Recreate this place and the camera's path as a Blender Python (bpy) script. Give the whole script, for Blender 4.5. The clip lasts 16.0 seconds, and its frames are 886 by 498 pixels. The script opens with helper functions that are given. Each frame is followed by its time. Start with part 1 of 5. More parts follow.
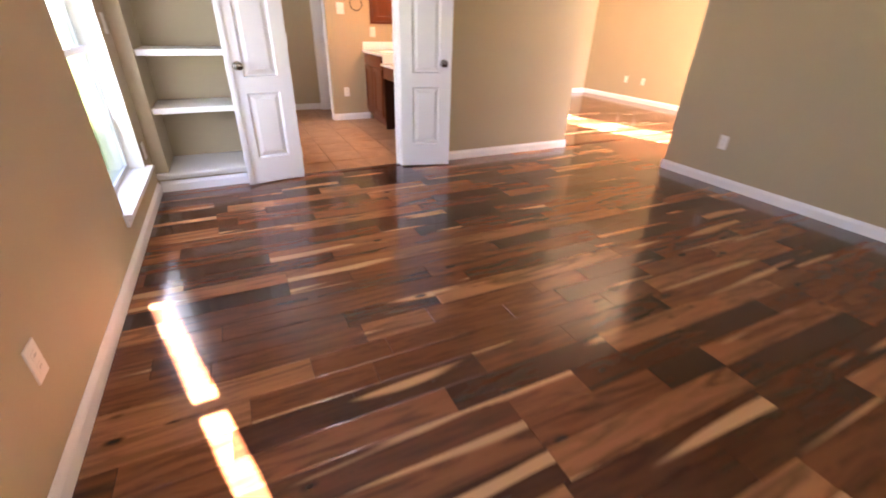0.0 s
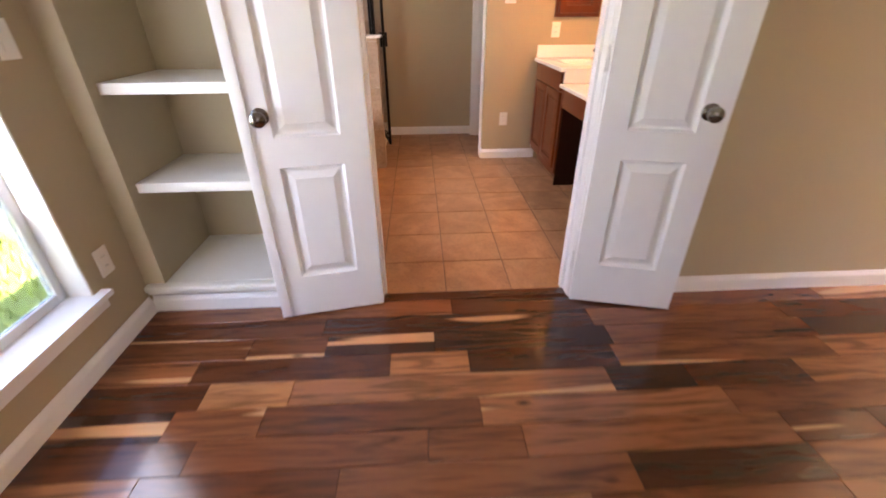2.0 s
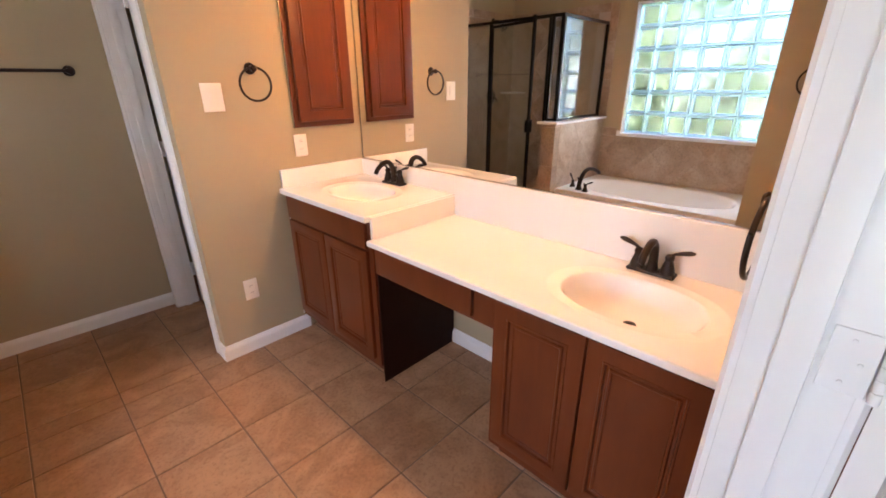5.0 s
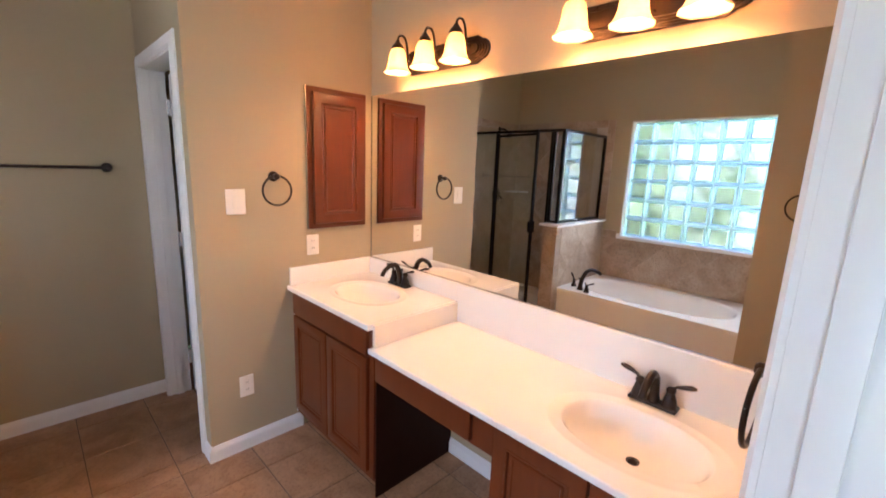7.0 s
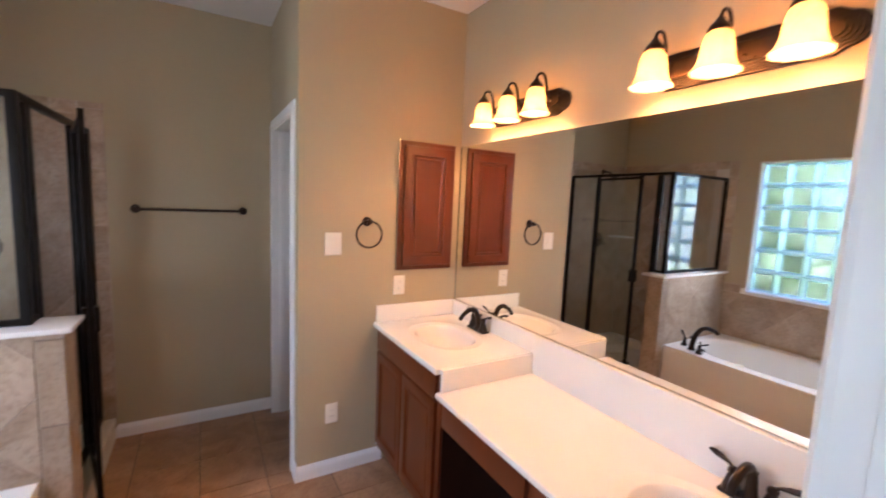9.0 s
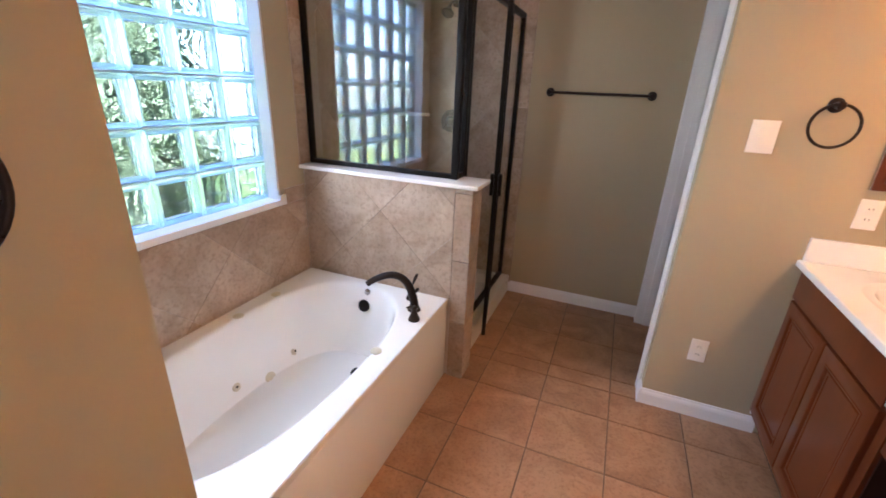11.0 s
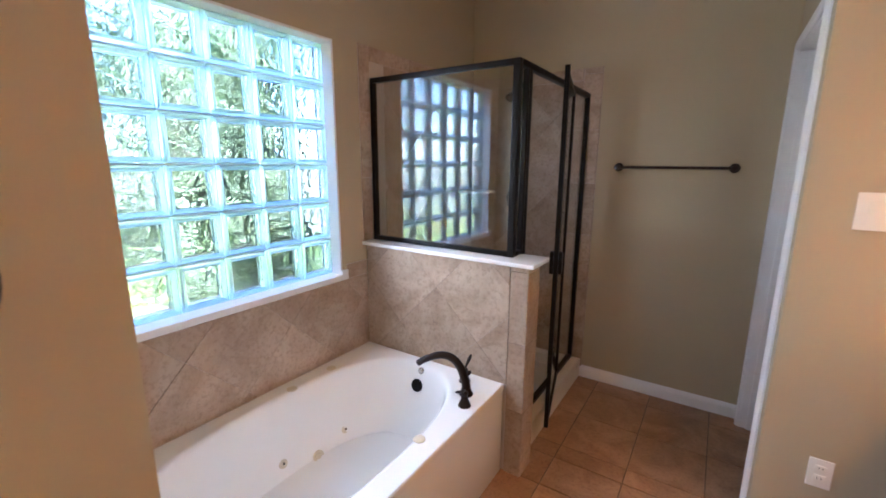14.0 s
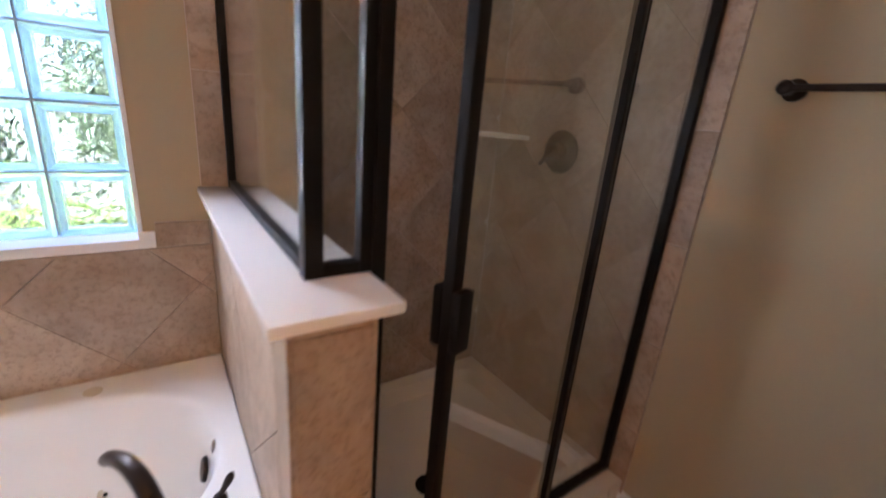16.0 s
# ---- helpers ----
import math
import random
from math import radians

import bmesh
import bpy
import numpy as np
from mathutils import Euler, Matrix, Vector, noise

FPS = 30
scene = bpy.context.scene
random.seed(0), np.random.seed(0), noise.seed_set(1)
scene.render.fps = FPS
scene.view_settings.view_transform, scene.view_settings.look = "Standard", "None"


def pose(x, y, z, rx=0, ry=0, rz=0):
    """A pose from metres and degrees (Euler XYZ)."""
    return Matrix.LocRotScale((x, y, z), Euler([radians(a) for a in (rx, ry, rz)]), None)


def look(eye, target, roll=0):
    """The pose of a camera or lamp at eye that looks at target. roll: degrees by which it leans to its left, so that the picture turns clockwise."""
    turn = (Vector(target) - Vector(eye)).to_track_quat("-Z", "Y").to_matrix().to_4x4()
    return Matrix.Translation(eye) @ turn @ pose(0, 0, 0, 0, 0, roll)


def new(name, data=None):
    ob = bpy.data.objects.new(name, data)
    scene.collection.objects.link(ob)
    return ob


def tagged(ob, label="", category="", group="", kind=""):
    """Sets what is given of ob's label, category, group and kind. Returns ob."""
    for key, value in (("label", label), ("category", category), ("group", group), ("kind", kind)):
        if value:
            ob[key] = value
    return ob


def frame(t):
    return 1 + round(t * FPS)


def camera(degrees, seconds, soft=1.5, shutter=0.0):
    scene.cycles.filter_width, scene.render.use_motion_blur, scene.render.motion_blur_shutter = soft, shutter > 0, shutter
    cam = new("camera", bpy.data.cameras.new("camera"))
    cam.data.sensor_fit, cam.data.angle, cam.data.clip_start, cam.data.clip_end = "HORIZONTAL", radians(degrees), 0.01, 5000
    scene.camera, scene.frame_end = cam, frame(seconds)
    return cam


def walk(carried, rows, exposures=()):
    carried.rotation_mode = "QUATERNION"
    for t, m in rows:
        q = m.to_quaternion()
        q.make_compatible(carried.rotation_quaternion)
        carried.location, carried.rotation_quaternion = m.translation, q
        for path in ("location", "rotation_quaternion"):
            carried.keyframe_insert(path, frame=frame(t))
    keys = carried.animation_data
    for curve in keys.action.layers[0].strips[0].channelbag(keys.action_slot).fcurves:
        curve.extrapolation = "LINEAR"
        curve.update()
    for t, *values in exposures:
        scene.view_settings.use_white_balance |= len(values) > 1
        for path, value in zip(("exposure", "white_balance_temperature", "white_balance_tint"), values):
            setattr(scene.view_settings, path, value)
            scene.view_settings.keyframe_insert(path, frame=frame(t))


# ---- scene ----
cam = camera(93.4, 16.0, soft=1.7, shutter=0.4)
PATH = [
    (0, (0.4, 0.816, 1.219), (1.178, 2.395, 0.269), 1.6),
    (0.5, (0.579, 1.274, 1.241), (1.108, 2.964, 0.31), 2.2),
    (1, (0.781, 1.79, 1.24), (1.067, 3.549, 0.331), 0.9),
    (1.5, (0.879, 2.356, 1.242), (1.112, 4.094, 0.279), 2.8),
    (2, (1.053, 2.876, 1.24), (1.145, 4.612, 0.25), -0.3),
    (2.5, (1.101, 3.365, 1.268), (1.085, 5.145, 0.355), -1.1),
    (3, (1.146, 3.827, 1.301), (1.256, 5.625, 0.432), -1.3),
    (3.5, (1.151, 4.227, 1.308), (1.559, 6.0, 0.479), 0.5),
    (3.8, (1.116, 4.429, 1.354), (1.893, 6.017, 0.419), -4.3),
    (4, (1.127, 4.527, 1.392), (2.118, 5.95, 0.396), -5.3),
    (4.2, (1.098, 4.595, 1.398), (2.299, 5.925, 0.51), -3.2),
    (6.3, (1.098, 4.64, 1.507), (2.461, 5.965, 0.886), 1.6),
    (6.5, (1.099, 4.639, 1.53), (2.473, 5.979, 0.966), 2.0),
    (7, (1.092, 4.635, 1.565), (2.485, 6.017, 1.179), 2.2),
    (7.5, (1.079, 4.619, 1.603), (2.466, 6.04, 1.365), 2.5),
    (8, (1.084, 4.599, 1.636), (2.425, 6.077, 1.507), 2.5),
    (8.5, (1.12, 4.57, 1.648), (2.368, 6.129, 1.539), 2.5),
    (9, (1.202, 4.525, 1.617), (2.198, 6.244, 1.39), 2.5),
    (9.5, (1.236, 4.628, 1.549), (1.765, 6.513, 1.142), 3.1),
    (10, (1.252, 4.719, 1.491), (1.175, 6.624, 0.887), 3.1),
    (10.2, (1.261, 4.738, 1.492), (0.992, 6.604, 0.825), 3.0),
    (12.3, (1.40, 4.797, 1.485), (0.525, 6.455, 0.791), 0.9),
    (12.5, (1.404, 4.791, 1.497), (0.505, 6.46, 0.861), 0.7),
    (13, (1.421, 4.785, 1.551), (0.473, 6.467, 1.031), 0.5),
    (13.5, (1.388, 4.793, 1.563), (0.403, 6.483, 1.144), 0.5),
    (14, (1.395, 4.887, 1.508), (0.318, 6.523, 1.104), 0.3),
    (14.5, (1.336, 5.125, 1.401), (0.165, 6.674, 0.926), 0.1),
    (15, (1.37, 5.551, 1.324), (0.28, 7.132, 0.767), 2.2),
    (15.5, (1.367, 5.999, 1.313), (0.08, 7.396, 0.687), 5.2),
    (15.7, (1.315, 6.202, 1.31), (-0.066, 7.489, 0.65), 5.4),
    (16, (1.276, 6.453, 1.357), (-0.284, 7.548, 0.75), 5.0),
]
EXPOSURES = [(0, 5.85, 6050, 29), (0.5, 5.70, 5700, 26), (1.5, 5.38, 6250, 29), (2.5, 5.70, 6200, 28), (3, 5.60, 5950, 26), (4.2, 5.38, 5750, 25), (6.5, 5.3, 5250, 20), (8.5, 5.08, 4980, 19), (10, 5.28, 5150, 19), (12.5, 5.25, 4800, 15), (14.3, 5.18, 4900, 18), (15.4, 5.12, 5000, 23), (16, 5.25, 5150, 22)]
walk(cam, [(t, look(eye, target, roll)) for t, eye, target, roll in PATH], EXPOSURES)

# ---- world and sun ----
SUN_WAY = Vector((-0.22, 0.77, -0.60)).normalized()
world = bpy.data.worlds.new("sky")
scene.world = world
world.use_nodes = True
wn = world.node_tree.nodes
sky = wn.new("ShaderNodeTexSky")
sky.sky_type = "NISHITA"
sky.sun_disc = False
sky.sun_elevation = math.asin(-SUN_WAY.z)
sky.sun_rotation = math.atan2(-SUN_WAY.x, -SUN_WAY.y)
wn["Background"].inputs["Strength"].default_value = 0.12
world.node_tree.links.new(sky.outputs[0], wn["Background"].inputs["Color"])
sun = bpy.data.lights.new("sun", "SUN")
sun.energy, sun.angle, sun.color = 5.0, radians(0.5), (1.0, 0.93, 0.82)
sun_ob = new("sun", sun)
sun_ob.matrix_world = look((0, 0, 30), Vector((0, 0, 30)) + SUN_WAY)
LAMP_STRENGTH = 0.024
BULB_WATTS = 0.24
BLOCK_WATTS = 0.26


def window_light(name, y0, y1, z0, z1, watts):
    """The sky's light, standing in a window's opening."""
    la = bpy.data.lights.new(name, "AREA")
    la.shape, la.size, la.size_y, la.energy, la.color = "RECTANGLE", z1 - z0, y1 - y0, watts, (0.86, 0.94, 1.0)
    ob = new(name, la)
    ob.matrix_world = look((-0.325, (y0 + y1) / 2, (z0 + z1) / 2), (1.0, (y0 + y1) / 2, (z0 + z1) / 2))


# Added area lamp outside, above the window, filling in sky light over the tub.
bath_light = bpy.data.lights.new("bath_sky_fill", "AREA")
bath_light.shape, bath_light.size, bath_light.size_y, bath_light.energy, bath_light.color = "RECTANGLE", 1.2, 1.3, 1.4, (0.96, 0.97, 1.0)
new("bath_sky_fill", bath_light).matrix_world = look((-0.95, 5.80, 2.75), (0.1, 5.9, 1.2))
window_light("bedroom_window_light", 3.43, 4.25, 0.32, 1.76, 0.68)
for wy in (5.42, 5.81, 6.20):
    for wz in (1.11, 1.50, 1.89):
        # added spot lamps spread over the opening stand in for daylight the blocks scatter
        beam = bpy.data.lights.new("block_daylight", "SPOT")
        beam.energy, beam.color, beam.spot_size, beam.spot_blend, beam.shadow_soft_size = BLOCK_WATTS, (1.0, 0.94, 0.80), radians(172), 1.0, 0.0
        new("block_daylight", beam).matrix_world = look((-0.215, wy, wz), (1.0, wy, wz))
# Added lamp in the unseen south wall that brightens the bedroom doors.
south_light = bpy.data.lights.new("south_fill", "AREA")
south_light.shape, south_light.size, south_light.size_y, south_light.energy, south_light.color = "RECTANGLE", 1.25, 1.05, 0.27, (1.0, 0.95, 0.86)
new("south_fill", south_light).matrix_world = look((1.45, 0.15, 1.645), (1.45, 2.0, 1.645))
# Added warm lamp in the unseen hall opening; it brightens the hall walls.
hall_light = bpy.data.lights.new("hall_fill", "AREA")
hall_light.shape, hall_light.size, hall_light.size_y, hall_light.energy, hall_light.color = "RECTANGLE", 0.62, 2.5, 4.5, (1.0, 0.70, 0.42)
new("hall_fill", hall_light).matrix_world = look((5.585, 3.42, 1.3), (5.585, 6.0, 1.3))


# ---- materials ----
class Nodes:
    """Small wrapper to write node materials in few lines."""

    def __init__(self, name):
        self.mat = bpy.data.materials.new(name)
        self.mat.use_nodes = True
        self.nt = self.mat.node_tree
        self.bsdf = self.nt.nodes["Principled BSDF"]
        self.out = self.nt.nodes["Material Output"]

    def add(self, kind, **inputs):
        node = self.nt.nodes.new(kind)
        for key, value in inputs.items():
            self.set(node, key.replace("_", " "), value)
        return node

    def set(self, node, key, value):
        if isinstance(value, bpy.types.NodeSocket):
            self.nt.links.new(value, node.inputs[key])
        else:
            node.inputs[key].default_value = value

    def link(self, a, b):
        self.nt.links.new(a, b)

    def coords(self, scale=(1, 1, 1), shift=None):
        tc = self.add("ShaderNodeTexCoord")
        mp = self.add("ShaderNodeMapping", Vector=tc.outputs["Object"], Scale=scale)
        if shift is not None:
            self.link(shift, mp.inputs["Location"])
        return mp.outputs[0]

    def z_of(self):
        return self.add("ShaderNodeSeparateXYZ", Vector=self.add("ShaderNodeTexCoord").outputs["Generated"]).outputs["Z"]

    def noise(self, vec, scale, detail=3.0, rough=0.55, distort=0.0):
        return self.add("ShaderNodeTexNoise", Vector=vec, Scale=scale, Detail=detail, Roughness=rough, Distortion=distort).outputs["Fac"]

    def ramp(self, fac, stops):
        node = self.add("ShaderNodeValToRGB", Fac=fac)
        el = node.color_ramp.elements
        while len(el) < len(stops):
            el.new(0.5)
        for e, (p, c) in zip(el, stops):
            e.position, e.color = p, (*c, 1) if len(c) == 3 else c
        return node.outputs["Color"]

    def mix(self, fac, a, b, blend="MIX"):
        node = self.nt.nodes.new("ShaderNodeMix")
        node.data_type, node.blend_type = "RGBA", blend
        for sock, val in ((node.inputs[0], fac), (node.inputs[6], a), (node.inputs[7], b)):
            if isinstance(val, bpy.types.NodeSocket):
                self.link(val, sock)
            else:
                sock.default_value = (*val, 1) if isinstance(val, tuple) and len(val) == 3 else val
        return node.outputs[2]

    def math(self, op, a, b=0.0):
        node = self.nt.nodes.new("ShaderNodeMath")
        node.operation = op
        for sock, val in zip(node.inputs, (a, b)):
            if isinstance(val, bpy.types.NodeSocket):
                self.link(val, sock)
            else:
                sock.default_value = val
        return node.outputs[0]

    def bump(self, height, strength=0.2, distance=0.002):
        node = self.add("ShaderNodeBump", Height=height, Strength=strength, Distance=distance)
        self.link(node.outputs[0], self.bsdf.inputs["Normal"])

    def base(self, color=None, rough=None, metal=None, **more):
        for key, val in (("Base Color", color), ("Roughness", rough), ("Metallic", metal)):
            if val is not None:
                self.set(self.bsdf, key, (*val, 1) if isinstance(val, tuple) and len(val) == 3 else val)
        for key, val in more.items():
            self.set(self.bsdf, key.replace("_", " "), val)
        return self


def mat_paint(name, dark, light, rough=0.75, peel=0.12):
    n = Nodes(name)
    v = n.coords()
    n.base(n.mix(n.noise(v, 1.3, 4), dark, light), rough)
    n.bump(n.noise(v, 170, 2), peel, 0.002)
    return n.mat


def mat_plain(name, dark, light, rough, metal=0.0, scale=9.0, bump=0.05, **more):
    n = Nodes(name)
    v = n.coords()
    n.base(n.mix(n.noise(v, scale, 4), dark, light), n.math("ADD", n.math("MULTIPLY", n.noise(v, scale * 3, 3), 0.14), rough - 0.07), metal, **more)
    n.bump(n.noise(v, scale * 14, 2), bump, 0.001)
    return n.mat


def mat_plank():
    n = Nodes("acacia_plank")
    info = n.add("ShaderNodeObjectInfo")
    rnd = info.outputs["Random"]
    isl = n.add("ShaderNodeNewGeometry").outputs["Random Per Island"]
    r = n.math("FRACT", n.math("ADD", n.math("MULTIPLY", rnd, 7.31), n.math("MULTIPLY", isl, 3.17)))
    off = n.nt.nodes.new("ShaderNodeCombineXYZ")
    for i, k in enumerate((37.0, 91.0, 53.0)):
        n.link(n.math("MULTIPLY", r, k), off.inputs[i])
    fine = n.coords((2.2, 42, 42), off.outputs[0])
    mid = n.coords((0.9, 9, 9), off.outputs[0])
    big = n.coords((0.55, 8.5, 8.5), off.outputs[0])
    tone = n.ramp(r, [(0.0, (0.050, 0.015, 0.006)), (0.3, (0.115, 0.034, 0.012)), (0.55, (0.205, 0.064, 0.022)), (0.8, (0.310, 0.110, 0.039)), (1.0, (0.45, 0.190, 0.072))])
    streak = n.noise(mid, 2.4, 5, 0.6, 1.4)
    c = n.mix(n.ramp(streak, [(0.30, (1, 1, 1)), (0.56, (0, 0, 0))]), tone, n.mix(0.72, tone, (0.014, 0.005, 0.003)))
    c = n.mix(n.math("MULTIPLY", n.noise(fine, 3.0, 4, 0.6), 0.55), c, n.mix(0.6, c, (0.02, 0.008, 0.004)))
    sap = n.ramp(n.noise(big, 1.0, 2, 0.45, 0.35), [(0.635, (0, 0, 0)), (0.655, (1, 1, 1))])
    c = n.mix(sap, c, n.mix(n.noise(fine, 2.0, 3), (0.58, 0.32, 0.15), (0.45, 0.23, 0.10)))
    knot = n.add("ShaderNodeTexVoronoi", Vector=n.coords((2.4, 5.5, 5.5), off.outputs[0]), Scale=1.0).outputs["Distance"]
    c = n.mix(n.ramp(knot, [(0.045, (1, 1, 1)), (0.10, (0, 0, 0))]), c, (0.010, 0.004, 0.003))
    n.base(c, n.math("ADD", 0.13, n.math("MULTIPLY", n.noise(mid, 3, 3), 0.10)), Specular_IOR_Level=0.5, Coat_Weight=0.28, Coat_Roughness=0.06)
    n.bump(n.math("ADD", n.noise(fine, 2.0, 3), n.math("MULTIPLY", n.noise(n.coords((3, 7, 7), off.outputs[0]), 2.0, 2), 2.0)), 0.10, 0.0012)
    return n.mat


def mat_tile(name, cols, scale, rough, relief, pits=True):
    n = Nodes(name)
    rnd = n.add("ShaderNodeObjectInfo").outputs["Random"]
    off = n.nt.nodes.new("ShaderNodeCombineXYZ")
    for i, k in enumerate((31.0, 67.0, 19.0)):
        n.link(n.math("MULTIPLY", rnd, k), off.inputs[i])
    v = n.coords((1, 1, 1), off.outputs[0])
    cloud = n.noise(v, scale, 6, 0.62, 0.8)
    c = n.ramp(cloud, [(0.28, cols[0]), (0.46, cols[1]), (0.62, cols[2]), (0.78, cols[1])])
    grit = n.noise(v, scale * 13, 6, 0.72)
    c = n.mix(n.ramp(grit, [(0.38, (1, 1, 1)), (0.50, (0, 0, 0))]), c, n.mix(0.42, c, cols[3]))
    c = n.mix(n.ramp(grit, [(0.56, (0, 0, 0)), (0.70, (1, 1, 1))]), c, n.mix(0.5, c, cols[2]))
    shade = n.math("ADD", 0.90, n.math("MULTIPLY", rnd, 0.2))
    c = n.mix(1.0, c, shade, "MULTIPLY")
    n.base(c, n.math("ADD", rough, n.math("MULTIPLY", grit, 0.2)))
    n.bump(n.math("ADD", cloud, n.math("MULTIPLY", grit, 0.8)), relief, 0.003)
    return n.mat


def mat_cherry():
    n = Nodes("cherry_wood")
    rnd = n.add("ShaderNodeObjectInfo").outputs["Random"]
    off = n.nt.nodes.new("ShaderNodeCombineXYZ")
    for i, k in enumerate((13.0, 29.0, 7.0)):
        n.link(n.math("MULTIPLY", rnd, k), off.inputs[i])
    g = n.noise(n.coords((26, 26, 2.2), off.outputs[0]), 2.0, 5, 0.6, 0.6)
    b = n.noise(n.coords((3, 3, 1.6), off.outputs[0]), 2.2, 3)
    c = n.mix(b, (0.088, 0.018, 0.0042), (0.205, 0.050, 0.0105))
    c = n.mix(n.math("MULTIPLY", g, 0.5), c, (0.06, 0.014, 0.006))
    n.base(c, n.math("ADD", 0.28, n.math("MULTIPLY", b, 0.14)), Specular_IOR_Level=0.30, Coat_Weight=0.15, Coat_Roughness=0.10)
    n.bump(g, 0.05, 0.001)
    return n.mat


def mat_pane(name, tint=(1, 1, 1), gloss_rough=0.0, gloss=0.045):
    """Clear sheet: straight-through with a Fresnel gloss."""
    n = Nodes(name)
    n.nt.nodes.remove(n.bsdf)
    tr = n.add("ShaderNodeBsdfTransparent", Color=(*tint, 1))
    gl = n.add("ShaderNodeBsdfGlossy", Color=(1, 1, 1, 1), Roughness=gloss_rough)
    facing = n.add("ShaderNodeLayerWeight", Blend=0.5).outputs["Facing"]
    mx = n.add("ShaderNodeMixShader")
    n.link(n.math("ADD", gloss, n.math("MULTIPLY", n.math("POWER", facing, 4.0), 0.85)), mx.inputs[0])
    n.link(tr.outputs[0], mx.inputs[1])
    n.link(gl.outputs[0], mx.inputs[2])
    n.link(mx.outputs[0], n.out.inputs["Surface"])
    return n.mat


def mat_block(name, wave, tint, rough):
    n = Nodes(name)
    v = n.coords((1, 1, 1))
    n.base(tint, rough, 0.0, Transmission_Weight=1.0, IOR=1.30)
    if wave:
        n.bump(n.noise(v, 12, 2.0, 0.45, 1.2), 0.55, 0.020)
    return n.mat


def mat_glow(name, color, strength):
    n = Nodes(name)
    v = n.coords()
    n.base(n.mix(n.noise(v, 18, 3, 0.6, 1.0), (0.80, 0.66, 0.42), (0.62, 0.44, 0.22)), 0.35)
    swirl = n.math("ADD", 0.75, n.math("MULTIPLY", n.noise(v, 14, 3, 0.6, 1.2), 0.5))
    n.set(n.bsdf, "Emission Color", (*color, 1))
    # Painted glow by height: brightest about bulb level, dimmer at rim and top.
    glow_by_height = n.ramp(n.z_of(), [(0.0, (0.34, 0.34, 0.34)), (0.30, (0.48, 0.48, 0.48)), (0.52, (1, 1, 1)), (0.78, (0.62, 0.62, 0.62)), (1.0, (0.26, 0.26, 0.26))])
    n.link(n.math("MULTIPLY", n.math("MULTIPLY", swirl, glow_by_height), strength), n.bsdf.inputs["Emission Strength"])
    through_glass = n.add("ShaderNodeBsdfTransparent", Color=(1.0, 0.86, 0.62, 1))
    mx = n.add("ShaderNodeMixShader")
    mx.inputs[0].default_value = 0.46
    n.link(n.bsdf.outputs[0], mx.inputs[1])
    n.link(through_glass.outputs[0], mx.inputs[2])
    n.link(mx.outputs[0], n.out.inputs["Surface"])
    return n.mat


PAINT = mat_paint("taupe_paint", (0.418, 0.340, 0.208), (0.462, 0.380, 0.238))
CEIL = mat_paint("ceiling_paint", (0.74, 0.71, 0.66), (0.78, 0.75, 0.70), 0.9, 0.3)
TRIM = mat_plain("white_trim_paint", (0.81, 0.80, 0.785), (0.86, 0.85, 0.835), 0.35)
CREAM = mat_plain("cream_shelf_paint", (0.76, 0.73, 0.66), (0.81, 0.78, 0.71), 0.4)
PLANK = mat_plank()
SUBFLOOR = mat_plain("subfloor", (0.012, 0.008, 0.006), (0.02, 0.013, 0.01), 0.8)
FLOOR_TILE = mat_tile("floor_tile", ((0.27, 0.138, 0.066), (0.36, 0.195, 0.098), (0.44, 0.254, 0.134), (0.18, 0.088, 0.042)), 5.0, 0.30, 0.22)
WALL_TILE = mat_tile("wall_tile", ((0.32, 0.228, 0.150), (0.40, 0.298, 0.205), (0.48, 0.375, 0.270), (0.19, 0.122, 0.075)), 4.2, 0.42, 0.35)
GROUT = mat_plain("grout", (0.15, 0.095, 0.062), (0.21, 0.14, 0.095), 0.9, scale=40, bump=0.3)
GROUT_PALE = mat_plain("pale_grout", (0.52, 0.445, 0.36), (0.60, 0.52, 0.43), 0.9, scale=40, bump=0.3)
CHERRY = mat_cherry()
# Much darker brown than the cherry fronts; knee-space side and drawer box.
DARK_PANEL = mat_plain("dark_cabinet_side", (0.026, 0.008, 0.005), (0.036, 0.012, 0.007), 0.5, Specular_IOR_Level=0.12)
MARBLE = mat_plain("cultured_marble", (0.82, 0.795, 0.76), (0.87, 0.845, 0.81), 0.16, scale=3.0, bump=0.01)
ACRYLIC = mat_plain("white_acrylic", (0.80, 0.785, 0.75), (0.84, 0.825, 0.79), 0.16, scale=3.0, bump=0.01)
YELLOWED = mat_plain("yellowed_acrylic", (0.54, 0.48, 0.34), (0.64, 0.58, 0.44), 0.3)
PAN = mat_plain("cream_shower_pan", (0.70, 0.64, 0.52), (0.76, 0.70, 0.58), 0.3, scale=4.0)
BRONZE = mat_plain("oil_rubbed_bronze", (0.018, 0.012, 0.010), (0.036, 0.023, 0.017), 0.30, 0.6, scale=30)
FRAME = mat_plain("dark_bronze_frame", (0.006, 0.005, 0.004), (0.011, 0.009, 0.008), 0.40, 0.0, scale=20, Specular_IOR_Level=0.14)
NICKEL = mat_plain("dark_nickel", (0.20, 0.18, 0.16), (0.30, 0.27, 0.24), 0.20, 1.0, scale=30)
STEEL = mat_plain("bright_steel", (0.5, 0.5, 0.5), (0.6, 0.6, 0.6), 0.2, 1.0, scale=30)
PLASTIC = mat_plain("white_plastic", (0.80, 0.77, 0.70), (0.84, 0.81, 0.75), 0.35, scale=6)
